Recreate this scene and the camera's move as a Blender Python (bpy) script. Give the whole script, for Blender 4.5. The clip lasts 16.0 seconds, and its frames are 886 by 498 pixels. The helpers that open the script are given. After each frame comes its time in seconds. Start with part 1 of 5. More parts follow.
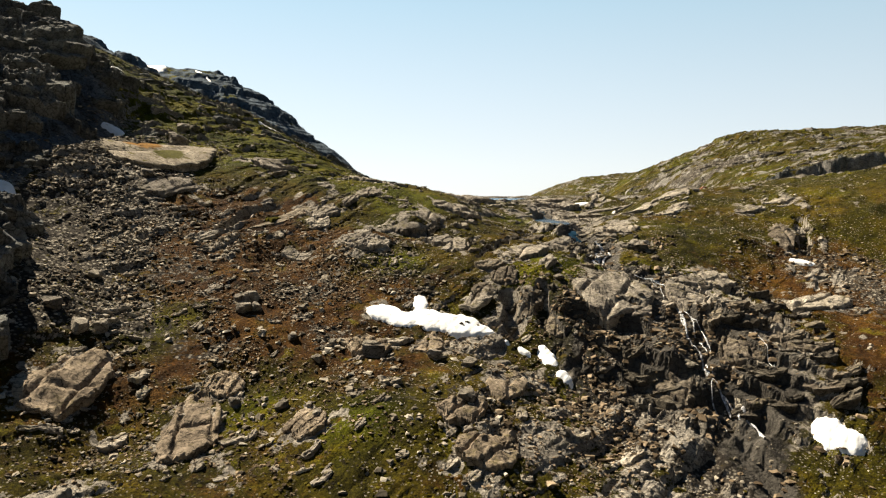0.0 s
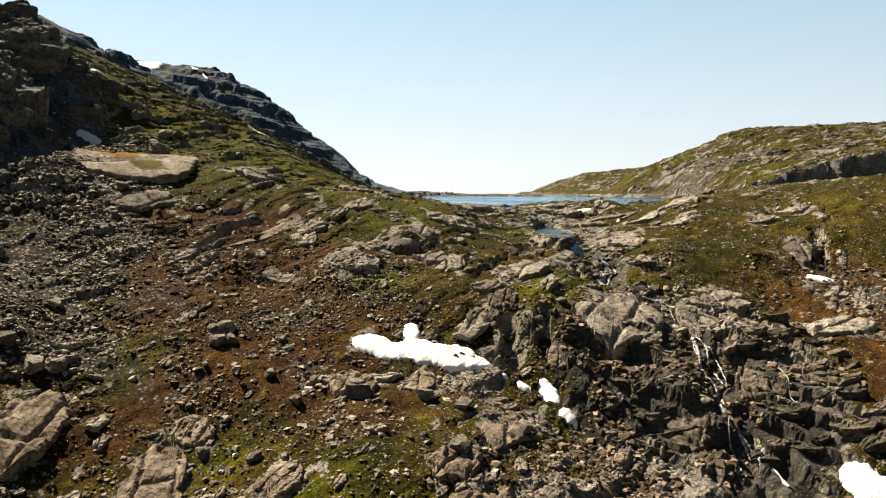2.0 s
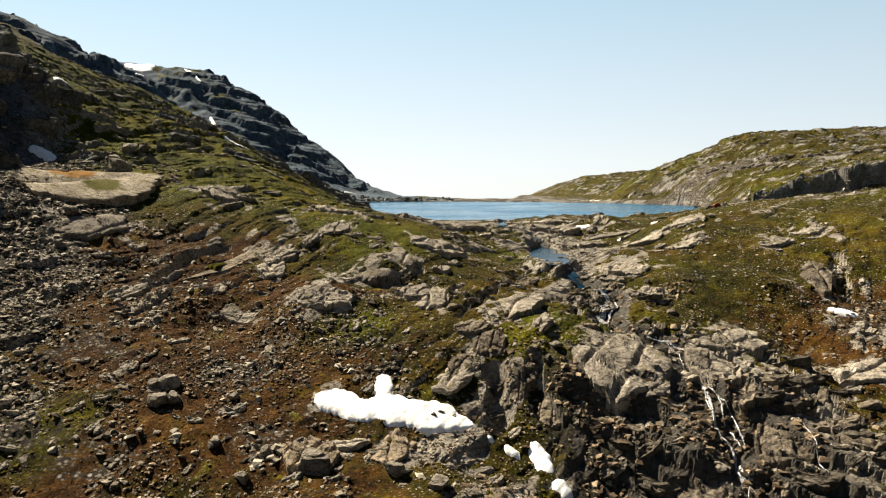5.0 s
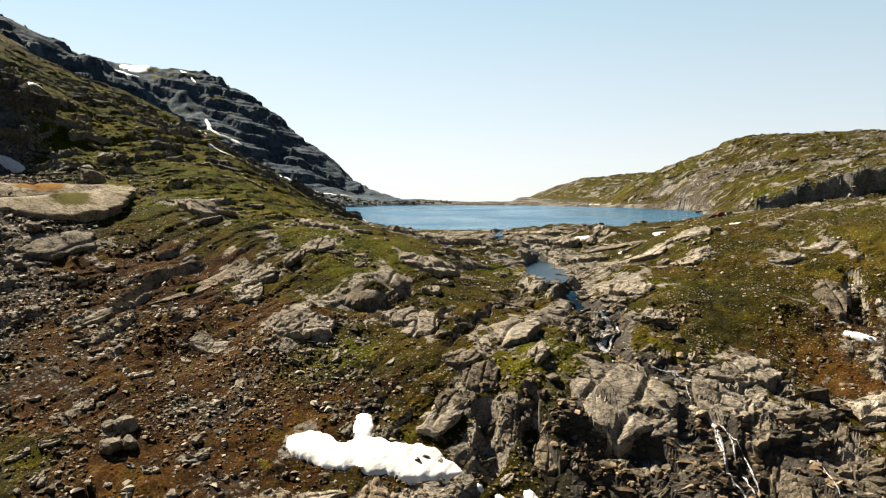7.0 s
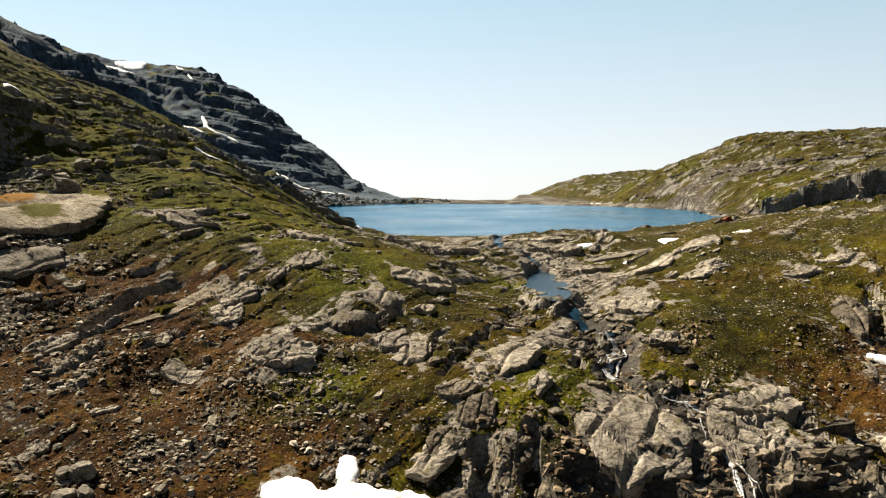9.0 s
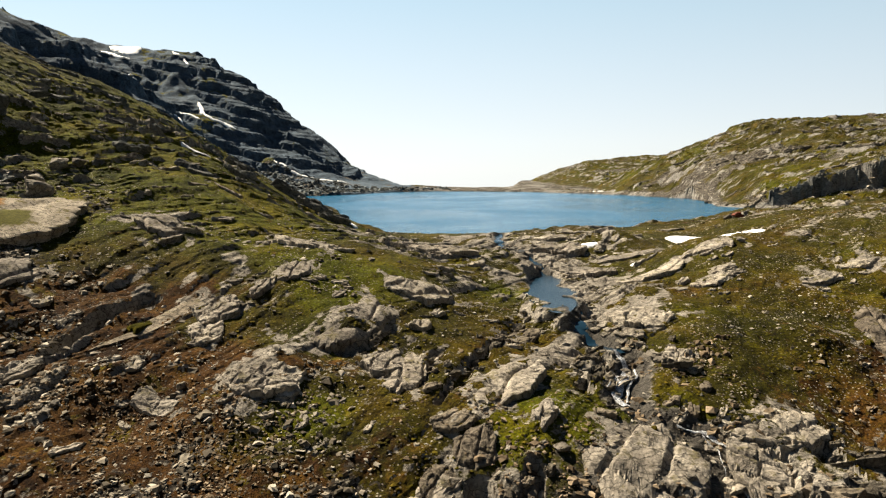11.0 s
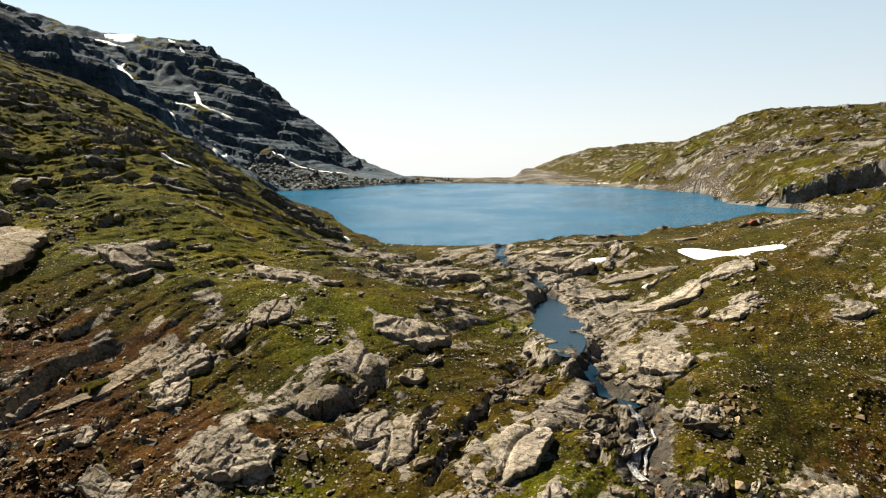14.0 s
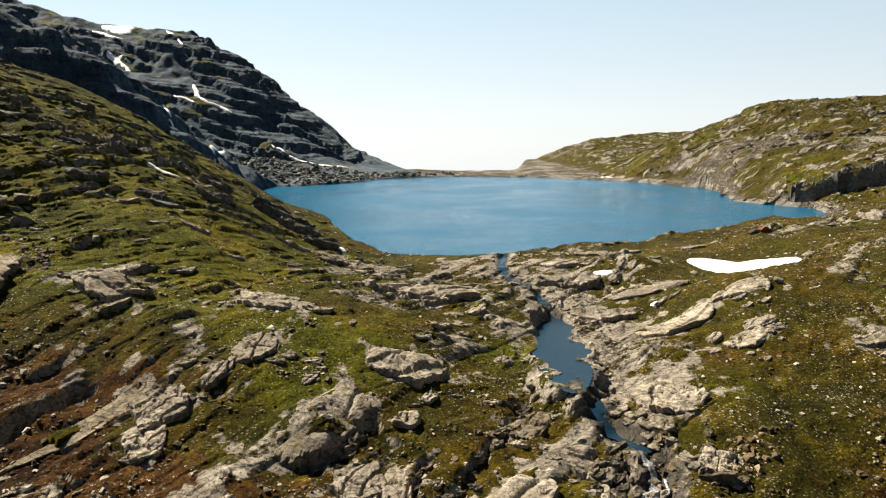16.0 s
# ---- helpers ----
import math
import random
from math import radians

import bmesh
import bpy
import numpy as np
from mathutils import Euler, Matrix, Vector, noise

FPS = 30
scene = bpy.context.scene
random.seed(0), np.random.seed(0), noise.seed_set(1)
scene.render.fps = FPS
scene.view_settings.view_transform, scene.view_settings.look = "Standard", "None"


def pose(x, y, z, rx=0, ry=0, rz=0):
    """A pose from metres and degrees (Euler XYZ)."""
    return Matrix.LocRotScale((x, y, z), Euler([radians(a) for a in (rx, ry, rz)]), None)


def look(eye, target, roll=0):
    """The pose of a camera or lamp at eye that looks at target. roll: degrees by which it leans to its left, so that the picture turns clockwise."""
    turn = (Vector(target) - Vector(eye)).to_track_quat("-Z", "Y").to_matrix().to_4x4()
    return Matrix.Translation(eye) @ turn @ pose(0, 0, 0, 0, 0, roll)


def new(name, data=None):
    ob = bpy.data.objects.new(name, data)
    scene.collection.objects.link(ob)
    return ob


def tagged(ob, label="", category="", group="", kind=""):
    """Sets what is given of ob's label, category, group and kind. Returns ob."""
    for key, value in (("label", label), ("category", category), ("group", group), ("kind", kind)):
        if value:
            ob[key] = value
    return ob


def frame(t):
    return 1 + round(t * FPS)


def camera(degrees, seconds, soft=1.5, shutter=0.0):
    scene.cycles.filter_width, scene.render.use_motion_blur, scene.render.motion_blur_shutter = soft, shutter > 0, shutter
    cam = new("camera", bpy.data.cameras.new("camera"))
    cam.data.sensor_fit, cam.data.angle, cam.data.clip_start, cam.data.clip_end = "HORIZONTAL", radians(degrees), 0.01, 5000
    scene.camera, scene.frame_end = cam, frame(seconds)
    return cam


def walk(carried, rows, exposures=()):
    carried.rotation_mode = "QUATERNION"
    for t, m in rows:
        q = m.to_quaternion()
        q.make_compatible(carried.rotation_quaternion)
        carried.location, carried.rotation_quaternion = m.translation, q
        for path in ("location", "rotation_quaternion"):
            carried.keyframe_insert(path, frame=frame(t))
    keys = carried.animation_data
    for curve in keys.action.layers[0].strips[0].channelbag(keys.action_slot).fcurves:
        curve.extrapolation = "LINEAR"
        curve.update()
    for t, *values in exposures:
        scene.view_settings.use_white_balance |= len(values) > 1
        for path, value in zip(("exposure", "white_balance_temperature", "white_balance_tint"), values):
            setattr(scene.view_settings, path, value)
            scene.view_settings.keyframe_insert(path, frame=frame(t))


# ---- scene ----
cam = camera(64.59, 16.0, soft=1.2)
# seconds, x, y, z in metres, yaw, pitch, lean in degrees; the lake lies at height 0
ROWS = [
    (0.0, 0.00, -0.00, 2.87, -0.00, -4.33, -0.19),
    (0.5, 0.32, 3.00, 4.17, 0.04, -4.71, -0.15),
    (1.0, 0.69, 6.07, 5.53, 0.05, -4.82, -0.10),
    (1.5, 1.13, 9.13, 6.72, 0.07, -4.86, -0.06),
    (2.0, 1.65, 12.26, 7.83, 0.07, -4.81, -0.03),
    (2.5, 2.24, 15.29, 8.83, 0.06, -4.79, -0.02),
    (3.0, 2.85, 18.34, 9.79, 0.07, -4.78, -0.01),
    (3.5, 3.52, 21.34, 10.71, 0.08, -4.76, -0.01),
    (4.0, 4.18, 24.34, 11.61, 0.06, -4.76, -0.01),
    (6.5, 7.20, 38.20, 15.83, 0.04, -4.73, -0.08),
    (7.0, 7.62, 40.94, 16.65, 0.01, -4.72, -0.09),
    (7.5, 7.95, 43.58, 17.44, 0.00, -4.77, -0.11),
    (8.0, 8.23, 46.24, 18.27, -0.00, -4.81, -0.12),
    (8.5, 8.50, 48.88, 19.12, 0.01, -4.89, -0.12),
    (9.0, 8.77, 51.59, 20.08, 0.02, -5.07, -0.10),
    (11.5, 9.81, 65.22, 25.67, 0.12, -6.69, 0.01),
    (12.0, 10.03, 67.92, 26.99, 0.16, -6.92, 0.05),
    (12.5, 10.29, 70.53, 28.35, 0.19, -7.10, 0.08),
    (13.0, 10.56, 73.15, 29.86, 0.23, -7.28, 0.09),
    (13.5, 10.84, 75.68, 31.36, 0.28, -7.49, 0.11),
    (14.0, 11.08, 78.23, 32.90, 0.31, -7.69, 0.15),
    (14.5, 11.30, 80.71, 34.37, 0.37, -7.90, 0.18),
    (15.0, 11.54, 83.22, 35.89, 0.42, -8.13, 0.22),
    (15.5, 11.77, 85.65, 37.40, 0.46, -8.36, 0.26),
    (16.0, 12.03, 88.14, 38.96, 0.49, -8.66, 0.29),
]
walk(cam, [(t, pose(x, y, z, 90 + pitch, lean, yaw)) for t, x, y, z, yaw, pitch, lean in ROWS])

# ---- light ----
SUN_AZIMUTH, SUN_HEIGHT = -51.0, 49.0  # degrees clockwise from +y, degrees above the horizon
world = bpy.data.worlds.new("daylight")
scene.world = world
world.use_nodes = True
wn, wl = world.node_tree.nodes, world.node_tree.links
wn.clear()
sky = wn.new("ShaderNodeTexSky")
sky.sky_type, sky.sun_disc = "NISHITA", False
sky.sun_elevation, sky.sun_rotation = radians(SUN_HEIGHT), radians(SUN_AZIMUTH)
sky.altitude, sky.air_density, sky.dust_density, sky.ozone_density = 1200, 1.0, 0.3, 1.6
coord, split = wn.new("ShaderNodeTexCoord"), wn.new("ShaderNodeSeparateXYZ")
height = wn.new("ShaderNodeMapRange")
height.inputs["From Min"].default_value, height.inputs["From Max"].default_value = -0.1, 1.0
haze = wn.new("ShaderNodeValToRGB")
while len(haze.color_ramp.elements) < 6:
    haze.color_ramp.elements.new(0.5)
for el, (z, colour) in zip(haze.color_ramp.elements, ((-0.1, (0.98, 1.0, 1.0)), (0.04, (0.95, 1.0, 1.02)), (0.14, (0.79, 0.92, 0.985)), (0.26, (0.59, 0.81, 0.93)), (0.45, (0.10, 0.20, 0.32)), (1.0, (0.012, 0.031, 0.070)))):
    el.position, el.color = (z + 0.1) / 1.1, (*colour, 1)
bright = wn.new("ShaderNodeVectorMath")
bright.operation = "SCALE"
mixer, back, out = wn.new("ShaderNodeMix"), wn.new("ShaderNodeBackground"), wn.new("ShaderNodeOutputWorld")
mixer.data_type = "RGBA"
back.inputs["Strength"].default_value = 0.05
wl.new(split.outputs["Z"], height.inputs["Value"])
wl.new(height.outputs["Result"], haze.inputs["Fac"])
wl.new(haze.outputs["Color"], bright.inputs[0])
wl.new(bright.outputs[0], mixer.inputs["B"])
towards, glow = wn.new("ShaderNodeVectorMath"), wn.new("ShaderNodeMapRange")  # the haze is brighter on the sun's side
towards.operation = "DOT_PRODUCT"
towards.inputs[1].default_value = (math.sin(radians(SUN_AZIMUTH)), math.cos(radians(SUN_AZIMUTH)), 0)
wl.new(coord.outputs["Generated"], towards.inputs[0])
wl.new(towards.outputs["Value"], glow.inputs["Value"])
glow.inputs["From Min"].default_value, glow.inputs["From Max"].default_value = -0.6, 0.05
glow.inputs["To Min"].default_value, glow.inputs["To Max"].default_value = 0.3, 6.15
warm = wn.new("ShaderNodeMapRange")
warm.inputs["From Min"].default_value, warm.inputs["From Max"].default_value = 0.0, 1.0
warm.inputs["To Min"].default_value, warm.inputs["To Max"].default_value = 0.0, 1.8
total = wn.new("ShaderNodeMath")
wl.new(towards.outputs["Value"], warm.inputs["Value"])
wl.new(glow.outputs["Result"], total.inputs[0])
wl.new(warm.outputs["Result"], total.inputs[1])
wl.new(total.outputs[0], bright.inputs["Scale"])
wl.new(coord.outputs["Generated"], split.inputs[0])
mixer.inputs["Factor"].default_value = 0.85  # bright haze lies along the horizon
wl.new(sky.outputs[0], mixer.inputs["A"])
wl.new(mixer.outputs["Result"], back.inputs["Color"])
wl.new(back.outputs[0], out.inputs["Surface"])

sun_data = bpy.data.lights.new("sun", "SUN")
sun_data.energy, sun_data.angle, sun_data.color = 5.0, radians(0.5), (1.0, 0.88, 0.68)
sun = new("sun", sun_data)
a, e = radians(SUN_AZIMUTH), radians(SUN_HEIGHT)
sun.matrix_world = look((0, 0, 300), Vector((0, 0, 300)) - Vector((math.sin(a) * math.cos(e), math.cos(a) * math.cos(e), math.sin(e))))
scene.view_settings.exposure = 1.46

# ---- the lie of the land ----
# TERRAIN BEGIN
def fraction(ix, iy, seed):
    """A number from 0 to 1 for each cell of a lattice."""
    h = (ix.astype(np.int64) * 374761393 + iy.astype(np.int64) * 668265263 + seed * 974634777) & 0xFFFFFFFF
    h = ((h ^ (h >> 13)) * 1274126177) & 0xFFFFFFFF
    h = ((h ^ (h >> 16)) * 2246822519) & 0xFFFFFFFF
    return ((h ^ (h >> 13)) & 0xFFFFFF) / float(0xFFFFFF)


def wave(x, y, seed=0):
    """Smooth noise from -1 to 1 with cells of one unit."""
    ix, iy = np.floor(x), np.floor(y)
    fx, fy = x - ix, y - iy
    u, v = fx * fx * fx * (fx * (fx * 6 - 15) + 10), fy * fy * fy * (fy * (fy * 6 - 15) + 10)
    a, b = fraction(ix, iy, seed), fraction(ix + 1, iy, seed)
    c, d = fraction(ix, iy + 1, seed), fraction(ix + 1, iy + 1, seed)
    return 2 * (a + (b - a) * u + (c - a) * v + (a - b - c + d) * u * v) - 1


def rough(x, y, size, octaves, seed, gain=0.5):
    total, weight = 0.0, 1.0
    for k in range(octaves):
        c, s = math.cos(0.7 * k + 0.3), math.sin(0.7 * k + 0.3)
        total = total + weight * wave((c * x - s * y) / size, (s * x + c * y) / size, seed + k)
        weight, size = weight * gain, size * 0.47
    return total


def ease(a, b, v):
    t = np.clip((v - a) / (b - a), 0, 1)
    return t * t * (3 - 2 * t)


ACROSS = (-170, -125, -90, -60, -30, 0, 30, 60, 90, 125, 180)
AHEAD = (85, 110, 135, 160, 190, 220, 260, 310, 370)
# heights of the hillside below the lake, from the foot up to the shore
HILLSIDE = np.array((
    (6, -14, -27, -37, -42, -44, -46, -47, -48, -45, -38),
    (15, -2, -16, -29, -34, -30, -41, -45, -43, -38, -28),
    (23, 9, -7, -19, -22, -26, -32, -34, -30, -30, -18),
    (33, 17, -3, -9, -14, -14, -16, -22, -24, -22, -8),
    (46, 30, 13, 1, -2, -6, -11, -11, -16, -14, 1),
    (58, 37, 20, 14, 8, 2, -8, -4, -5, -1, 9),
    (73, 49, 29, 23, 10, 4, -1, -5, 3, 7, 18),
    (74, 51, 41, 24, 7, 0, 0, 2, -3, 8, 13),
    (73, 54, 32, 13, 2, 0, 2, 4, 2, 4, 11),
), float)
KNOLLS = ((71, 307, 4, 9), (44, 142, 4, 8), (-127, 237, 4, 12), (-9, 191, 2.5, 6), (7, 126, 2.5, 8), (4, 183, -3.5, 7), (72, 142, 2.5, 8), (-20, 200, 2, 8), (83, 236, 2, 9), (-104, 222, -3, 10), (-109, 224, 3.0, 7.0), (6, 182, 3.0, 7.0), (-22, 165, 3.0, 7.0), (66, 157, 3.0, 7.0), (-18, 175, 3.0, 7.0), (-50, 191, 3.0, 7.0), (-48, 193, -3.0, 7.0), (85, 202, 3.0, 7.0), (83, 178, -3.0, 7.0), (-51, 105, -2.8, 7.0), (-40, 164, -2.7, 7.0), (-45, 168, 2.7, 7.0), (38, 139, -2.5, 7.0), (84, 263, 3.8, 13.0), (104, 276, 1.1, 12.0), (38.5, 209, 1.5, 5.0))


def weights(stations, v):
    s, n = np.array(stations, float), len(stations)
    v = np.clip(v, s[0], s[-1])
    i = np.clip(np.searchsorted(s, v) - 1, 0, n - 2)
    h = s[i + 1] - s[i]
    t = (v - s[i]) / h
    slopes = np.zeros((n, n))
    for k in range(n):
        a, b = max(k - 1, 0), min(k + 1, n - 1)
        slopes[k, b] += 1 / (s[b] - s[a])
        slopes[k, a] -= 1 / (s[b] - s[a])
    out = ((t**3 - 2 * t**2 + t) * h)[:, None] * slopes[i] + ((t**3 - t**2) * h)[:, None] * slopes[i + 1]
    r = np.arange(len(v))
    out[r, i] += 2 * t**3 - 3 * t**2 + 1
    out[r, i + 1] += -2 * t**3 + 3 * t**2
    return out


LAKE_SHORE = ((-150, 690), (-148, 720), (-129, 727), (-93, 759), (-76, 796), (-46, 860), (3, 892), (54, 889), (104, 871), (165, 807), (191, 774), (207, 718), (226, 678), (222, 630), (197, 545), (213, 514), (225, 492), (207, 440), (182, 402), (150, 387), (122, 380), (100, 372), (80, 354), (55, 338), (31, 329), (5, 327), (-8, 332), (-22, 350), (-40, 400), (-70, 450), (-105, 510), (-130, 560), (-138, 625))


def from_shore(x, y):
    """Metres from the lake's edge, negative over the water."""
    best, inside = np.full(x.shape, 1e9), np.zeros(x.shape, bool)
    for (ax, ay), (bx, by) in zip(LAKE_SHORE, LAKE_SHORE[1:] + LAKE_SHORE[:1]):
        dx, dy = bx - ax, by - ay
        t = np.clip(((x - ax) * dx + (y - ay) * dy) / (dx * dx + dy * dy), 0, 1)
        best = np.minimum(best, np.hypot(x - ax - t * dx, y - ay - t * dy))
        inside ^= ((ay > y) != (by > y)) & (x < dx * (y - ay) / (dy if dy else 1e-9) + ax)
    return np.where(inside, -best, best)


def line(v, *pairs):
    return np.interp(v, [p[0] for p in pairs], [p[1] for p in pairs])


def terraces(z, step, sharp=0.6):
    k = np.floor(z / step)
    return step * (k + ease(sharp, 1.0, z / step - k))


def ledges(x, y, length, seed, turn=-0.64):
    """Tilted slabs whose broken edges face one way. Returns the rise, from 0 to 1, and how far the bedrock is bare."""
    nx, ny = math.cos(turn), math.sin(turn)
    s = (x * nx + y * ny) / length + 0.38 * rough(x, y, length * 3.2, 2, seed)
    q = (-x * ny + y * nx) / (length * 1.5)
    i = np.floor(s)
    f = s - i
    some = ease(-0.15, 0.35, wave(q + 13.7 * fraction(i, i, seed), i * 5.31, seed + 9))
    edge = 0.86 + 0.07 * wave(q * 3, i * 3.1, seed + 4)
    rise = np.where(f < edge, (f / edge) ** 1.4, (1 - f) / (1 - edge)) - 0.3 * np.exp(-((f / 0.07) ** 2))
    return some * rise, some * ease(0.35, 0.6, f)


def blocks(x, y, size, seed, turn=0.9):
    """Bedrock broken along two sets of joints: each block a little higher, lower or tilted."""
    c, s = math.cos(turn), math.sin(turn)
    u = (c * x + s * y) / (size * 1.9) + 0.3 * wave(x / size / 2.5, y / size / 2.5, seed + 1)
    v = (-s * x + c * y) / size + 0.3 * wave(x / size / 2.2, y / size / 2.2, seed + 2)
    i, j = np.floor(u), np.floor(v)
    u = u + 0.5 * fraction(j, j, seed + 3)
    i = np.floor(u)
    lean = (fraction(i, j, seed + 4) - 0.5) * (v - j - 0.5) + (fraction(i, j, seed + 5) - 0.5) * (u - i - 0.5)
    return fraction(i, j, seed) - 0.5 + 0.8 * lean


STREAM = ((31, 331), (28.5, 308), (30, 289), (35, 276), (39, 261), (37, 243), (37, 230), (39, 221), (38, 206), (44, 195), (45, 188), (40, 177), (43, 172), (51, 170), (54, 163), (53.5, 150), (53, 140), (53.5, 134), (54, 122), (56, 95))


def from_line(x, y, points):
    best = np.full(x.shape, 1e9)
    for (ax, ay), (bx, by) in zip(points, points[1:]):
        dx, dy = bx - ax, by - ay
        t = np.clip(((x - ax) * dx + (y - ay) * dy) / (dx * dx + dy * dy), 0, 1)
        best = np.minimum(best, np.hypot(x - ax - t * dx, y - ay - t * dy))
    return best


# deep clefts between the slabs: depth, half width and course
CLEFTS = (
    (4.0, 1.3, ((-56, 176.5), (-54.3, 181), (-52.2, 186), (-49.2, 191.5), (-47, 196))),
    (1.9, 1.6, ((9, 170), (12, 177), (16, 189), (20, 197), (25, 209))),
    (2.4, 1.4, ((33, 179), (37, 187), (40, 191))),
    (2.4, 1.4, ((-8, 184), (-4, 188), (-1, 193))),
    (2.2, 1.5, ((5, 174), (7, 181), (8, 187))),
    (3.2, 1.9, ((15, 153), (14.6, 149), (15.3, 145))),
    (3.2, 1.8, ((70, 173), (72, 163), (78, 157))),
    (4.5, 3.2, ((39, 136), (44, 134.5), (50, 131.5), (57, 128.5))),
    (3.6, 2.0, ((29, 151), (36, 151), (43, 148.5))),
    (2.8, 1.4, ((111, 218), (106.5, 207), (104, 199))),
    (2.6, 1.5, ((24, 146), (22, 151), (23, 157))),
    (3.2, 1.5, ((66, 158), (74, 153.5), (80, 150))),
)


GREENS = ((-32, 113), (-13, 109), (45, 150), (23, 162), (-12, 164), (-82, 163), (-53, 133), (-12, 164), (25, 165), (-13, 199), (-16, 186), (-32, 188), (-12, 212), (25, 232))  # mossy hollows


def joints(x, y, size, seed, turn):
    """Metres to the nearest joint in the bedrock."""
    c, s = math.cos(turn), math.sin(turn)
    u = (c * x + s * y) / (size * 1.9) + 0.3 * wave(x / size / 2.5, y / size / 2.5, seed + 1)
    v = (-s * x + c * y) / size + 0.3 * wave(x / size / 2.2, y / size / 2.2, seed + 2)
    u = u + 0.5 * fraction(np.floor(v), np.floor(v), seed + 3)
    return np.minimum(np.abs(u - np.round(u)) * size * 1.9, np.abs(v - np.round(v)) * size)


def patch(x, y, cx, cy, rx, ry, turn=0.0):
    c, s = math.cos(turn), math.sin(turn)
    return np.exp(-((((x - cx) * c + (y - cy) * s) / rx) ** 2 + ((-(x - cx) * s + (y - cy) * c) / ry) ** 2))


def landform(x, y):
    """The broad shape: hillside, spurs, mountains and the lake's bowl."""
    z = ((weights(AHEAD, y) @ HILLSIDE) * weights(ACROSS, x)).sum(1)
    for kx, ky, kz, r in KNOLLS:
        z = z + kz * np.exp(-((x - kx) ** 2 + (y - ky) ** 2) / r**2)
    z = z + np.maximum(0, -170 - x) * 0.45 + np.maximum(0, x - 180) * 0.10
    z = z - ease(85, -60, y) * 14
    gone = ease(385, 475, y - 110 * ease(-190, -260, x))
    gone = np.where(x > 150, ease(372, 404, y), gone)
    z = z * (1 - gone) + gone * (1.2 + 0.05 * np.maximum(x - 200, 0))
    low = np.where(y > 500, 1.5 + 1.2 * rough(x, y, 40, 3, 71) + (4.5 - 3.4 * ease(-50, 20, x)) * ease(880, 915, y) * (1 + 0.6 * rough(x, y, 60, 3, 75)), -1e3)
    # the spur of dark crags beyond the grassy shoulder
    crest = line(x, (-900, 225), (-420, 172), (-315, 145), (-285, 129), (-247, 113), (-225, 101), (-209, 84), (-186, 62), (-168, 44), (-152, 24), (-140, 0))
    spur = crest * ease(485, 556, y + 6 * wave(x / 25, y / 40, 79)) * (1 - 0.72 * ease(570, 760, y))
    # the mountain over the far shore
    crest = line(x, (-1006, 330), (-693, 266), (-640, 255), (-580, 235), (-526, 220), (-484, 208), (-443, 203), (-398, 199), (-354, 196), (-321, 186), (-288, 168), (-260, 146), (-237, 126), (-213, 100), (-200, 94), (-187, 87), (-164, 67), (-146, 50), (-132, 39), (-107, 22), (-66, 13), (-24, 5), (43, 2), (66, 0))
    foot = line(x, (-300, 690), (-150, 720), (-93, 762), (-46, 866), (0, 897), (60, 895))
    u = (y - foot) / (1110 - foot) + 0.03 * rough(x, y, 45, 3, 72)
    mountain = crest * line(u, (0, 0), (0.25, 0.09), (0.38, 0.25), (0.52, 0.36), (0.62, 0.55), (0.74, 0.66), (0.86, 0.87), (1.0, 1.0)) * (1 - ease(1116, 1320, y))
    # the hill on the other side, with a crag towards the shore
    crest = line(x, (185, 0), (240, 33), (272, 45), (300, 56), (322, 67), (345, 78), (372, 81), (430, 83), (486, 85), (600, 91), (1200, 140))
    top = line(x, (205, 0), (216, 7), (228, 13), (237, 17), (262, 24), (284, 30), (320, 38), (600, 70))
    toe = line(x, (222, 0), (237, 6.5), (262, 11.6), (284, 16), (330, 22), (600, 50))
    crag = toe * ease(462, 506, y + 4 * wave(x / 14, y / 14, 84)) + (top - toe) * ease(507, 513, y + 3 * wave(x / 22, y / 30, 73) + 3.5 * wave(x / 9, y / 7, 76) + 1.6 * wave(x / 4, y / 4, 77) + (x - 235) * 0.15)
    u = np.clip((y - 530) / 310, 0, 1) + 0.02 * rough(x, y, 40, 3, 74)
    side = ease(198, 226 + 34 * ease(530, 620, y), x)
    hill = (side * (crag + np.maximum(crest - top, 0) * np.clip(u, 0, 1) ** 1.5) + (1 - side) * crest * ease(690, 840, y)) * (1 - ease(850, 1080, y))
    crest = line(x, (100, 0), (192, 3), (245, 28), (302, 43), (406, 53), (501, 57), (927, 76))
    beyond = crest * np.clip((y - 880) / 620, 0, 1) ** 0.9 * (1 - ease(1510, 1800, y))
    far = np.maximum.reduce([spur, mountain, hill, beyond, low])
    z = np.where(y > 400, np.maximum(z, far), z)
    return z - 420 * ease(0, 700, y - 1000 - 560 * ease(85, 190, x) - 190 * ease(-40, -120, x))


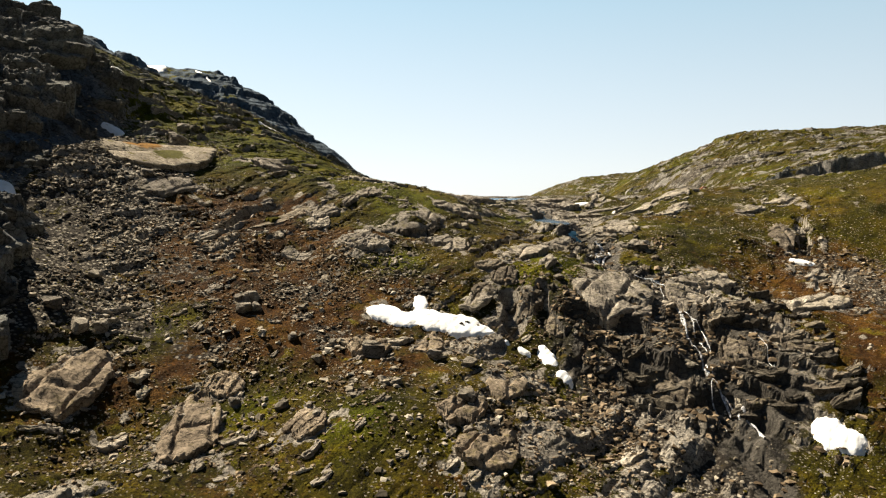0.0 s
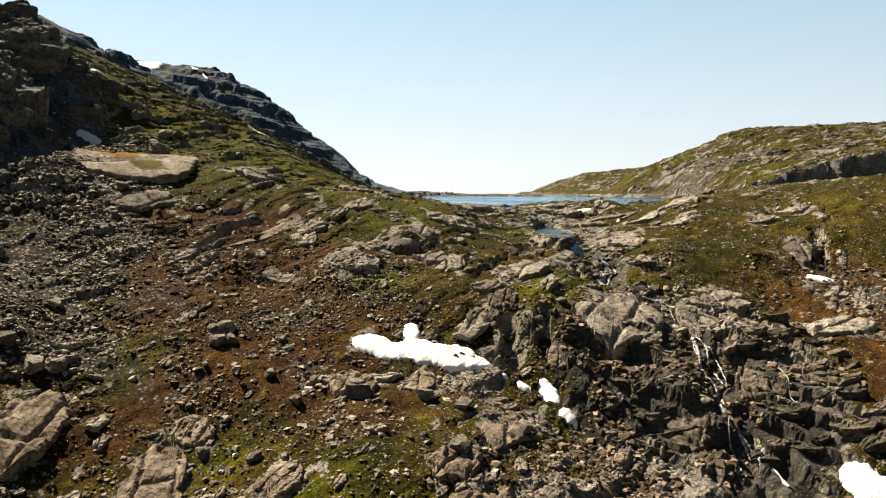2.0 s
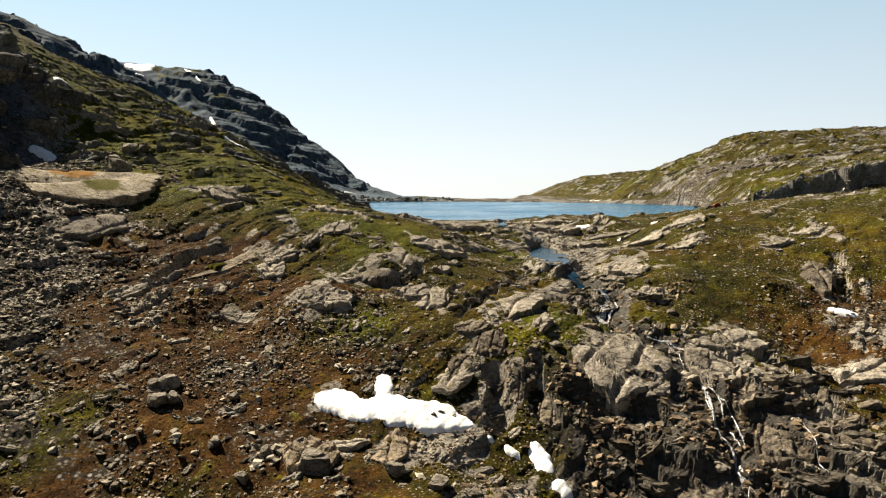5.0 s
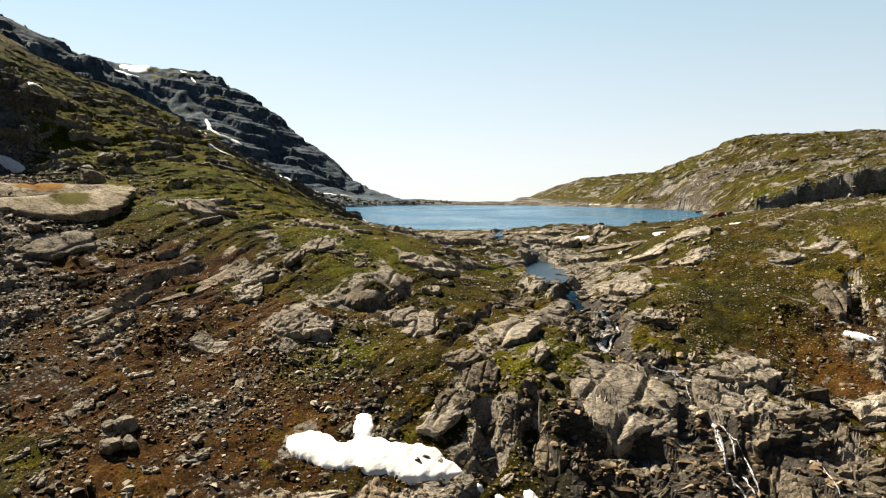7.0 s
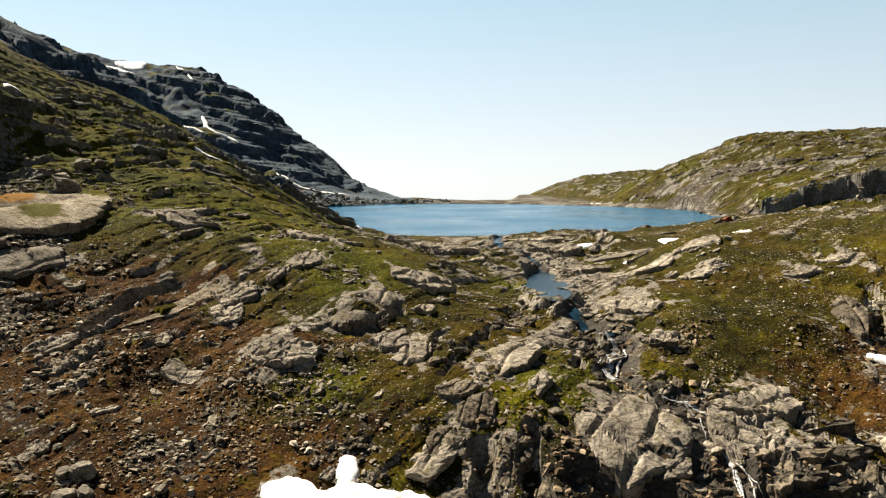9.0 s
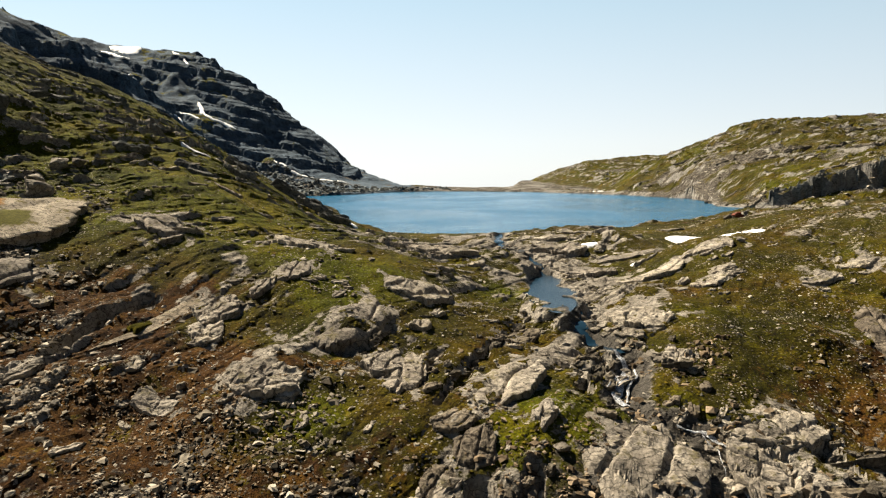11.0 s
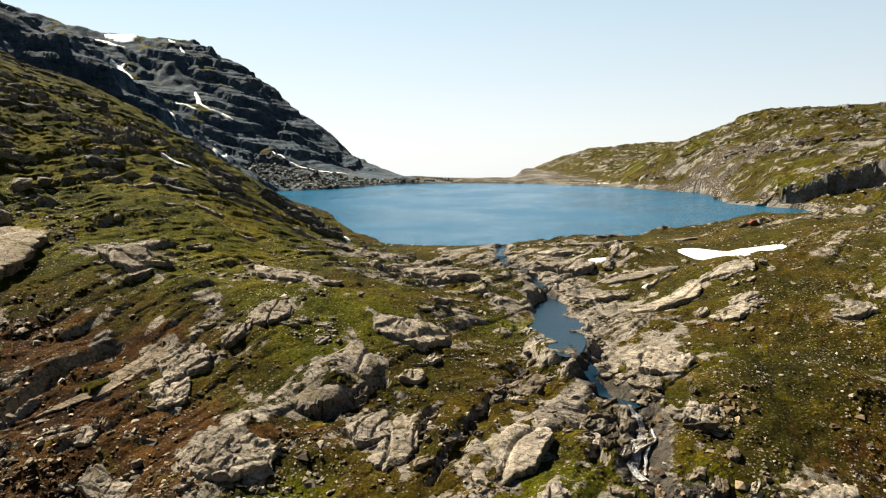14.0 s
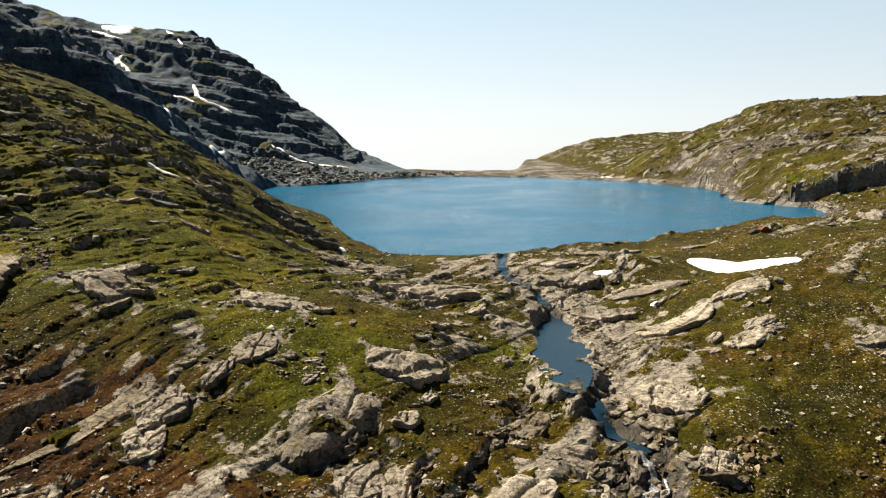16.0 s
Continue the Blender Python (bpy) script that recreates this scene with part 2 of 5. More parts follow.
def ground(x, y, full=False):
    """The height of the ground, and with full=True also how rocky, stony, damp or shade-toned it is."""
    x, y = np.asarray(x, float), np.asarray(y, float)
    z = landform(x, y)
    near = 1 - ease(395, 440, y)
    far = ease(380, 460, y)
    # crags on the shoulder and the mountains: broken steps
    craggy = np.clip(ease(-88, -112, x + 10 * wave(x / 30, y / 30, 31)) * (1 - ease(225, 262, y + 0.9 * (x + 112))), 0, 1)
    high = np.clip(ease(3, 25, z) * far * ease(-0.5, 0.3, rough(x, y, 70, 3, 33) + 0.5 * (x < 100)), 0, 1)
    for cx, cy, rx, ry, share in ((-448, 1088, 40, 26, 1.1), (-275, 962, 40, 18, 0.5), (-156, 912, 60, 16, 0.5), (-412, 1014, 30, 14, 0.5), (-381, 1106, 24, 20, 1.1)):
        high = high * (1 - np.clip(share * patch(x, y, cx, cy, rx, ry), 0, 1))
    high = high * (1 - 0.85 * ease(100, 160, x))
    tier = 0.25 * x * (x < 60) + 13 * rough(x, y, 120, 3, 37)
    z = z + 5 * (ease(-104, -119, x + 3 * wave(x / 9, y / 9, 39) + 7 * blocks(x, y, 5, 40, 0.2)) - 0.5) * ease(-92, -106, x) * ease(182, 198, y) * (1 - ease(236, 256, y)) * (1 - ease(-120, -145, x))
    z = z + craggy * (2.2 * rough(x, y, 14, 4, 34)) + high * (1.3 * rough(x, y, 8, 3, 36, 0.6) + 4.5 * rough(x, y, 55, 5, 35, 0.55) + 1.2 * (x < 100) * wave(x / 7, y / 22, 38))
    z = z + craggy * 0.4 * (terraces(z + 0.3 * x, 5.0, 0.6) - z - 0.3 * x) + high * 0.55 * (terraces(z + tier, 16, 0.72) - z - tier)
    z = z + high * 0.4 * (terraces(z + 0.4 * tier, 4.5, 0.7) - z - 0.4 * tier) + high * 1.0 * blocks(x, y, 14, 64, 0.2)
    opposite = far * ease(150, 205, x) * ease(2, 8, z)  # the hill across the lake: low outcrops in ragged rows
    knob = ease(-0.05, 0.45, rough(x, y, 26, 4, 66, 0.6))
    z = z + opposite * (knob * (1.8 + 1.2 * blocks(x, y, 11, 65, 0.15)) + 0.9 * rough(x, y, 9, 4, 67, 0.6))
    gully = from_line(x, y, STREAM)
    falls = patch(x, y, 55, 146, 24, 26)
    # slabs
    soft = patch(x, y, 70, 214, 24, 26) + patch(x, y, -30, 150, 24, 22) + patch(x, y, 96, 150, 18, 25)
    strong = near * np.clip(0.5 + 0.6 * rough(x, y, 34, 2, 36) - 0.7 * soft + 0.6 * falls + 0.5 * patch(x, y, 45, 215, 26, 40) + 0.4 * patch(x, y, 45, 290, 60, 25) - 0.25 * patch(x, y, 140, 320, 60, 60) - 0.5 * patch(x, y, 125, 268, 34, 36) + 0.2 * patch(x, y, -100, 310, 70, 90) - 0.25 * ease(20, -10, x) - 0.3 * patch(x, y, -42, 195, 30, 26) - 0.35 * patch(x, y, -12, 181, 22, 15), 0.05, 1.3) * (1 - craggy)
    r1, b1 = ledges(x, y, 15.0, 41)
    r2, b2 = ledges(x, y, 6.2, 42, -0.5)
    r3, b3 = ledges(x, y, 2.7, 43, -0.75)
    z = z + strong * ((1.9 - 1.2 * ease(35, 5, x)) * r1 + 1.0 * r2 + 0.45 * r3) - strong * 1.1
    jointed = np.clip(strong * np.maximum(b1, b2) + 0.35 * craggy + 0.9 * falls, 0, 1.2)
    z = z + jointed * (0.6 * blocks(x, y, 3.0, 61) + 0.35 * blocks(x, y, 1.2, 62, 0.6)) + craggy * 0.8 * blocks(x, y, 9.0, 63, 0.3)
    z = z - jointed * ease(-0.3, 0.3, rough(x, y, 14, 2, 81)) * 1.3 * np.exp(-(joints(x, y, 5.0, 82, 0.9) / 0.45) ** 2)
    z = z + near * (0.7 * rough(x, y, 17, 3, 44) + 0.17 * rough(x, y, 2.6, 4, 45, 0.6) + 0.25 * wave((0.8 * x + 0.6 * y) / 9, (0.8 * y - 0.6 * x) / 2.4, 80))
    shoulder = near * patch(x, y, -105, 305, 70, 95)
    z = z + shoulder * (0.6 * rough(x, y, 7, 4, 78, 0.6) + 1.3 * r2 + 0.5 * r3)
    z = z + far * (0.8 * rough(x, y, 18, 4, 46)) * ease(2, 8, z)
    bed = 0.34 * x - 0.12 * y + 1.8 * rough(x, y, 16, 3, 54)
    # the steps of the waterfall and the bed of the stream
    z = z + np.clip(0.9 * falls, 0, 0.62) * (1 - 0.8 * np.exp(-(gully / 4.0) ** 2)) * (terraces(z + bed, 4.2, 0.72) - z - bed) + falls * 0.5 * rough(x, y, 4, 3, 47)
    z = z - near * (1.6 - 0.8 * falls - 0.9 * ease(262, 275, y)) * np.exp(-(gully / 2.4) ** 2)
    for depth, half, course in CLEFTS:
        z = z - depth * np.exp(-(from_line(x, y, course) / (half * (1 + 0.75 * wave(x / 3.5, y / 3.5, 83)))) ** 4)
    # a level bed for the pool
    pool = patch(x, y, 36.3, 241, 5.0, 24, -0.065) * (1 + 0.5 * rough(x, y, 5, 3, 58))
    z = z + (np.minimum(z, -6.1) - z) * ease(0.25, 0.6, pool)
    z = z + (np.maximum(z, -5.3 - 0.6 * np.exp(-(gully / 1.6) ** 2) * ease(228, 219, y)) - z) * ease(0.04, 0.14, pool) * ease(0.30, 0.22, pool)
    shore = from_shore(x, y)
    ragged = shore + 1.6 * rough(x, y, 9, 3, 48)
    bank = 0.22 * np.clip(ragged, -4, 4) + 0.25 * ease(0, 2, ragged) - 1.1 * np.exp(-(gully / 3.0) ** 2)
    reach = ease(60, 25, shore) * ease(292, 312, y)
    z = z + reach * (np.maximum(z, bank) - z)
    wash = ease(2.0, -2.0, ragged) * ease(300, 318, y)
    z = z + wash * (np.minimum(z, 0.3 * ragged) - z)
    z = np.where(shore < -14, -3.5, z)
    if not full:
        return z
    slabs = strong * np.maximum.reduce([b1 * ease(0.1, 0.5, r1), 0.9 * b2, 0.6 * b3])
    rock = np.clip(1.1 * slabs + 0.6 * rough(x, y, 5, 4, 49) * strong - 0.7 * shoulder, 0, 1)
    rock = np.clip(np.maximum.reduce([rock, craggy, (1 - opposite) * high * (0.5 - 0.28 * (x > 100) + 0.45 * rough(x, y, 14, 4, 52)), far * ease(0, -60, x) * (0.72 + 0.4 * rough(x, y, 25, 4, 57)), far * (1 - opposite) * 0.6 * ease(-0.1, 0.5, rough(x, y, 22, 5, 53, 0.65)) * ease(2, 10, z), opposite * (0.04 + 0.30 * knob + 0.5 * rough(x, y, 9, 5, 57, 0.68)), falls * 1.1, (0.75 * patch(x, y, 45, 245, 19, 52) + 0.35 * rough(x, y, 6, 3, 59)) * near * ease(0.1, 0.3, patch(x, y, 44, 248, 17, 48)), 0.8 * np.exp(-(gully / 5) ** 2) * near, far * ease(7, 1, z) * (0.45 + 0.5 * rough(x, y, 12, 4, 56))]), 0, 1)
    stony = np.clip(patch(x, y, -84, 150, 22, 45) + 0.06 * patch(x, y, 80, 216, 22, 34) + 1.1 * patch(x, y, 46.5, 240, 4.5, 17, -0.1) + 0.8 * patch(x, y, -92, 205, 16, 30) + patch(x, y, 44, 124, 26, 18) + 0.25 * patch(x, y, -30, 140, 38, 34) + 0.6 * patch(x, y, 108, 180, 22, 26) + 0.35 * rough(x, y, 12, 3, 50) + far * (ease(872, 886, y) * (x < 190) * (z < 5) + ease(13, 3, shore) * (x > 60) + ease(45, 20, shore) * (x < 60) + ease(-30, -75, x) * ease(50, 15, z)) + 0.75 * opposite * ease(0.25, 0.6, rough(x, y, 40, 4, 69, 0.6)), 0, 1)
    # damp by stream and shore; the broad patches paint the falls' shade in too
    wet_shade = np.clip(np.exp(-(gully / (2.6 + 1.6 * ease(224, 214, y))) ** 2) * near + 1.2 * patch(x, y, 58, 139, 15, 20) + 0.75 * patch(x, y, 38, 146, 16, 16) + 0.4 * patch(x, y, 12, 156, 14, 10) + 0.45 * patch(x, y, 30, 140, 9, 22) + 0.35 * far * ease(5, 1, shore), 0, 1)
    green = sum(patch(x, y, gx, gy, 9, 6, 0.6) for gx, gy in GREENS)
    brown = np.clip(patch(x, y, -32, 146, 36, 34) + 0.45 * patch(x, y, -45, 185, 32, 20) + patch(x, y, 102, 156, 25, 36) + 0.14 * patch(x, y, 82, 212, 24, 34) + 0.2 * patch(x, y, 0, 100, 30, 18) + 0.7 * patch(x, y, -62, 190, 36, 26) + 0.3 * rough(x, y, 22, 3, 51) - 0.1 * opposite - 0.7 * far * ease(-40, -120, x) - 0.7 * patch(x, y, -75, 262, 60, 70) - 0.9 * shoulder - green, -1, 1)
    # crags get the blue of shade, far slopes the blue of haze
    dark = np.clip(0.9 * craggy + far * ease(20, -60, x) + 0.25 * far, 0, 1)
    return z, rock, stony, wet_shade, brown, dark


# TERRAIN END

# ---- materials ----
def material(name):
    m = bpy.data.materials.new(name)
    m.use_nodes = True
    return m, m.node_tree.nodes, m.node_tree.links, m.node_tree.nodes["Principled BSDF"]


def node(nodes, kind, **values):
    n = nodes.new("ShaderNode" + kind)
    for key, value in values.items():
        n.inputs[key].default_value = value
    return n


def place_of(nodes, links):
    return nodes.new("ShaderNodeNewGeometry").outputs["Position"]


def speckle(nodes, links, where, scale, detail=6.0, rough_=0.6, warp=0.0):
    n = node(nodes, "TexNoise", Scale=scale, Detail=detail, Roughness=rough_, Distortion=warp)
    links.new(where, n.inputs["Vector"])
    return n.outputs["Fac"]


def ramp(nodes, links, value, *stops):
    r = nodes.new("ShaderNodeValToRGB")
    while len(r.color_ramp.elements) < len(stops):
        r.color_ramp.elements.new(0.5)
    for el, (at, colour) in zip(r.color_ramp.elements, stops):
        el.position = at
        el.color = (*colour, 1) if isinstance(colour, tuple) else (colour, colour, colour, 1)
    links.new(value, r.inputs["Fac"])
    return r.outputs["Color"]


def blend(nodes, links, factor, a, b, how="MIX"):
    m = nodes.new("ShaderNodeMix")
    m.data_type, m.blend_type = "RGBA", how
    for socket, value in (("Factor", factor), ("A", a), ("B", b)):
        if isinstance(value, (int, float)):
            m.inputs[socket].default_value = value if socket == "Factor" else (value, value, value, 1)
        elif isinstance(value, tuple):
            m.inputs[socket].default_value = (*value, 1)
        else:
            links.new(value, m.inputs[socket])
    return m.outputs["Result"]


def math_node(nodes, links, how, a, b):
    m = nodes.new("ShaderNodeMath")
    m.operation = how
    for k, value in enumerate((a, b)):
        if isinstance(value, (int, float)):
            m.inputs[k].default_value = value
        else:
            links.new(value, m.inputs[k])
    return m.outputs[0]


def relief(nodes, links, shader, height, strength, distance):
    b = node(nodes, "Bump", Strength=strength, Distance=distance)
    links.new(height, b.inputs["Height"])
    links.new(b.outputs[0], shader.inputs["Normal"])


def rock_colour(nodes, links, where, tone=1.0, seams=0.65):
    """Grey-buff gneiss: pale weathered faces, dark lichen and seams."""
    broad = speckle(nodes, links, where, 0.16, 5, 0.6)
    base = ramp(nodes, links, broad, (0.3, (0.112 * tone, 0.098 * tone, 0.081 * tone)), (0.52, (0.175 * tone, 0.156 * tone, 0.130 * tone)), (0.72, (0.27 * tone, 0.244 * tone, 0.207 * tone)))
    crack = nodes.new("ShaderNodeTexVoronoi")
    crack.feature = "DISTANCE_TO_EDGE"
    crack.inputs["Scale"].default_value = 0.42
    bend = nodes.new("ShaderNodeTexNoise")
    bend.inputs["Scale"].default_value, bend.inputs["Detail"].default_value = 0.8, 4
    links.new(where, bend.inputs["Vector"])
    shift = nodes.new("ShaderNodeVectorMath")
    shift.operation = "MULTIPLY_ADD"
    shift.inputs[1].default_value = (1.6, 1.6, 1.6)
    links.new(bend.outputs["Color"], shift.inputs[0])
    flat_map = node(nodes, "Mapping")
    flat_map.inputs["Rotation"].default_value, flat_map.inputs["Scale"].default_value = (0, 0, 0.7), (0.55, 1.2, 1.3)
    links.new(where, flat_map.inputs["Vector"])
    links.new(flat_map.outputs[0], shift.inputs[2])
    links.new(shift.outputs[0], crack.inputs["Vector"])
    base = blend(nodes, links, 1.0, base, ramp(nodes, links, crack.outputs["Distance"], (0.0, 0.22), (0.035, 0.85), (0.08, 1.0)), "MULTIPLY")
    fine = speckle(nodes, links, where, 1.7, 8, 0.72)
    base = blend(nodes, links, 1.0, base, ramp(nodes, links, fine, (0.32, 0.32), (0.5, 0.98), (0.68, 1.35)), "MULTIPLY")
    lichen = ramp(nodes, links, speckle(nodes, links, where, 0.55, 7, 0.7, 0.6), (0.52, 0.0), (0.63, 1.0))
    return blend(nodes, links, math_node(nodes, links, "MULTIPLY", lichen, seams), base, (0.030, 0.027, 0.023)), fine


def make_ground():
    m, n, l, s = material("hillside")
    where = place_of(n, l)

    def field(name):
        a = n.new("ShaderNodeAttribute")
        a.attribute_name = name
        return a.outputs["Fac"]

    rock, fine = rock_colour(n, l, where, 1.45, 0.5)
    # dipping layers of crags and far mountain, coloured with blue haze and shade
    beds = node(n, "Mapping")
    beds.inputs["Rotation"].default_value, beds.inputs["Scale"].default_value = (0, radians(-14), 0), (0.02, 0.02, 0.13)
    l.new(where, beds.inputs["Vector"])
    haze_layer = ramp(n, l, speckle(n, l, beds.outputs[0], 1.0, 7, 0.7, 0.4), (0.34, (0.20, 0.30, 0.46)), (0.52, (0.31, 0.47, 0.73)), (0.68, (0.54, 0.72, 1.0)))
    rock = blend(n, l, field("dark"), rock, blend(n, l, 1.0, rock, haze_layer, "MULTIPLY"))
    # turf: green moss, olive grass, brown heath and rusty patches
    big = speckle(n, l, where, 0.055, 5, 0.65)
    green = ramp(n, l, big, (0.3, (0.018, 0.0175, 0.0013)), (0.5, (0.038, 0.032, 0.0018)), (0.68, (0.072, 0.047, 0.0032)))
    heath = ramp(n, l, speckle(n, l, where, 0.11, 6, 0.7), (0.3, (0.021, 0.0095, 0.0035)), (0.48, (0.052, 0.023, 0.005)), (0.6, (0.086, 0.041, 0.007)), (0.72, (0.070, 0.052, 0.004)))
    green = blend(n, l, ramp(n, l, math_node(n, l, "MULTIPLY", field("brown"), -1.0), (0.05, 0.0), (0.6, 1.0)), green, blend(n, l, 1.0, green, (1.75, 2.15, 0.45), "MULTIPLY"))
    brownness = math_node(n, l, "ADD", field("brown"), math_node(n, l, "MULTIPLY", math_node(n, l, "SUBTRACT", speckle(n, l, where, 0.3, 6, 0.7), 0.5), 1.6))
    turf = blend(n, l, ramp(n, l, brownness, (0.25, 0.0), (0.6, 1.0)), green, heath)
    moss = ramp(n, l, speckle(n, l, where, 0.17, 6, 0.7, 0.4), (0.575, 0.0), (0.65, 1.0))
    turf = blend(n, l, math_node(n, l, "MULTIPLY", moss, 0.55), turf, (0.120, 0.106, 0.005))
    rust = ramp(n, l, speckle(n, l, where, 0.23, 6, 0.7, 0.8), (0.62, 0.0), (0.70, 1.0))
    turf = blend(n, l, math_node(n, l, "MULTIPLY", rust, 0.7), turf, (0.115, 0.046, 0.008))
    # bare soil, blackened further to stand for the shade in crevices
    soil_shade = ramp(n, l, speckle(n, l, where, 0.6, 7, 0.75, 0.3), (0.37, 1.0), (0.44, 0.0))
    turf = blend(n, l, math_node(n, l, "MULTIPLY", soil_shade, 0.85), turf, (0.010, 0.0065, 0.004))
    tuft = speckle(n, l, where, 2.3, 8, 0.75)
    # the fine shade between tufts is painted in with their contrast
    turf = blend(n, l, 1.0, turf, ramp(n, l, tuft, (0.36, 0.26), (0.5, 0.84), (0.66, 1.55)), "MULTIPLY")
    turf = blend(n, l, 1.0, turf, ramp(n, l, speckle(n, l, where, 0.33, 5, 0.65, 0.5), (0.34, 0.5), (0.5, 0.95), (0.66, 1.3)), "MULTIPLY")
    # pale flecks of gravel
    fleck = node(n, "TexVoronoi", Scale=1.7, Randomness=1.0)
    l.new(where, fleck.inputs["Vector"])
    pick = n.new("ShaderNodeSeparateColor")
    l.new(fleck.outputs["Color"], pick.inputs[0])
    chip = math_node(n, l, "MULTIPLY", ramp(n, l, pick.outputs[1], (0.53, 0.0), (0.57, 1.0)), ramp(n, l, fleck.outputs["Distance"], (0.22, 1.0), (0.34, 0.0)))
    chip = math_node(n, l, "MULTIPLY", chip, ramp(n, l, speckle(n, l, where, 0.045, 4, 0.6), (0.36, 0.2), (0.54, 0.95)))
    chip = math_node(n, l, "MULTIPLY", chip, ramp(n, l, field("brown"), (0.3, 1.0), (0.8, 0.45)))
    chip = math_node(n, l, "MULTIPLY", chip, ramp(n, l, field("stony"), (0.0, 0.4), (0.12, 1.0)))
    turf = blend(n, l, chip, turf, (0.25, 0.22, 0.175))
    # small stones lying in the turf
    cells = node(n, "TexVoronoi", Scale=1.3, Randomness=1.0)
    l.new(where, cells.inputs["Vector"])
    shade = n.new("ShaderNodeSeparateColor")
    l.new(cells.outputs["Color"], shade.inputs[0])
    stone = ramp(n, l, shade.outputs[0], (0.0, (0.055, 0.046, 0.037)), (0.5, (0.17, 0.148, 0.118)), (1.0, (0.36, 0.325, 0.27)))
    stone = blend(n, l, ramp(n, l, cells.outputs["Distance"], (0.25, 0.0), (0.5, 1.0)), stone, (0.03, 0.025, 0.02))
    amount = math_node(n, l, "ADD", field("stony"), math_node(n, l, "MULTIPLY", math_node(n, l, "SUBTRACT", speckle(n, l, where, 0.7, 6, 0.7), 0.5), 1.9))
    turf = blend(n, l, ramp(n, l, amount, (0.48, 0.0), (0.62, 1.0)), turf, stone)
    bare = math_node(n, l, "ADD", field("rock"), math_node(n, l, "MULTIPLY", math_node(n, l, "SUBTRACT", speckle(n, l, where, 0.45, 8, 0.7), 0.5), 1.1))
    facing, up = n.new("ShaderNodeNewGeometry"), n.new("ShaderNodeSeparateXYZ")
    l.new(facing.outputs["True Normal"], up.inputs[0])
    steep = ramp(n, l, up.outputs["Z"], (0.42, 0.6), (0.68, 0.0))  # no turf holds on steep faces
    bare = ramp(n, l, math_node(n, l, "ADD", bare, steep), (0.44, 0.0), (0.54, 1.0))
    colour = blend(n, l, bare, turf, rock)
    # stream damp plus painted shade, both as darker, glossier ground
    wet_shade = ramp(n, l, math_node(n, l, "ADD", field("wet_shade"), math_node(n, l, "MULTIPLY", math_node(n, l, "SUBTRACT", speckle(n, l, where, 0.5, 5, 0.6), 0.5), 0.9)), (0.4, 0.0), (0.7, 1.0))
    colour = blend(n, l, math_node(n, l, "MULTIPLY", wet_shade, 0.75), colour, (0.012, 0.011, 0.010))
    l.new(colour, s.inputs["Base Color"])
    gloss = math_node(n, l, "SUBTRACT", 0.92, math_node(n, l, "MULTIPLY", wet_shade, 0.45))
    l.new(gloss, s.inputs["Roughness"])
    s.inputs["Specular IOR Level"].default_value = 0.06
    height = math_node(n, l, "ADD", math_node(n, l, "MULTIPLY", tuft, 0.7), math_node(n, l, "MULTIPLY", fine, 0.5))
    relief(n, l, s, height, 0.8, 0.7)
    return m


def make_rock(name, tone, moss=0.25, seams=0.65, tint=(1, 1, 1), stains=()):
    m, n, l, s = material(name)
    where = place_of(n, l)
    colour, fine = rock_colour(n, l, where, tone, seams)
    colour = blend(n, l, 1.0, colour, tint, "MULTIPLY")
    info = n.new("ShaderNodeObjectInfo")
    colour = blend(n, l, 1.0, colour, ramp(n, l, info.outputs["Random"], (0.0, (0.72, 0.70, 0.68)), (1.0, (1.15, 1.12, 1.05))), "MULTIPLY")
    if moss:
        up = n.new("ShaderNodeSeparateXYZ")
        geo = n.new("ShaderNodeNewGeometry")
        l.new(geo.outputs["True Normal"], up.inputs[0])
        cover = math_node(n, l, "MULTIPLY", ramp(n, l, speckle(n, l, where, 0.35, 6, 0.7), (0.55, 0.0), (0.62, 1.0)), ramp(n, l, up.outputs["Z"], (0.6, 0.0), (0.9, 1.0)))
        colour = blend(n, l, math_node(n, l, "MULTIPLY", cover, moss), colour, (0.09, 0.075, 0.018))
    for centre, reach, shade in stains:  # lichen and moss patches with ragged rims
        gap = n.new("ShaderNodeVectorMath")
        gap.operation = "DISTANCE"
        gap.inputs[1].default_value = centre
        l.new(where, gap.inputs[0])
        spread = math_node(n, l, "ADD", math_node(n, l, "DIVIDE", gap.outputs["Value"], reach), math_node(n, l, "MULTIPLY", speckle(n, l, where, 0.4, 6, 0.7), 0.9))
        colour = blend(n, l, ramp(n, l, math_node(n, l, "MULTIPLY", spread, 0.5), (0.62, 0.95), (0.72, 0.0)), colour, blend(n, l, 1.0, shade, ramp(n, l, fine, (0.3, 0.5), (0.7, 1.4)), "MULTIPLY"))
    l.new(colour, s.inputs["Base Color"])
    s.inputs["Roughness"].default_value = 0.9
    s.inputs["Specular IOR Level"].default_value = 0.06
    relief(n, l, s, fine, 0.8, 0.35)
    return m


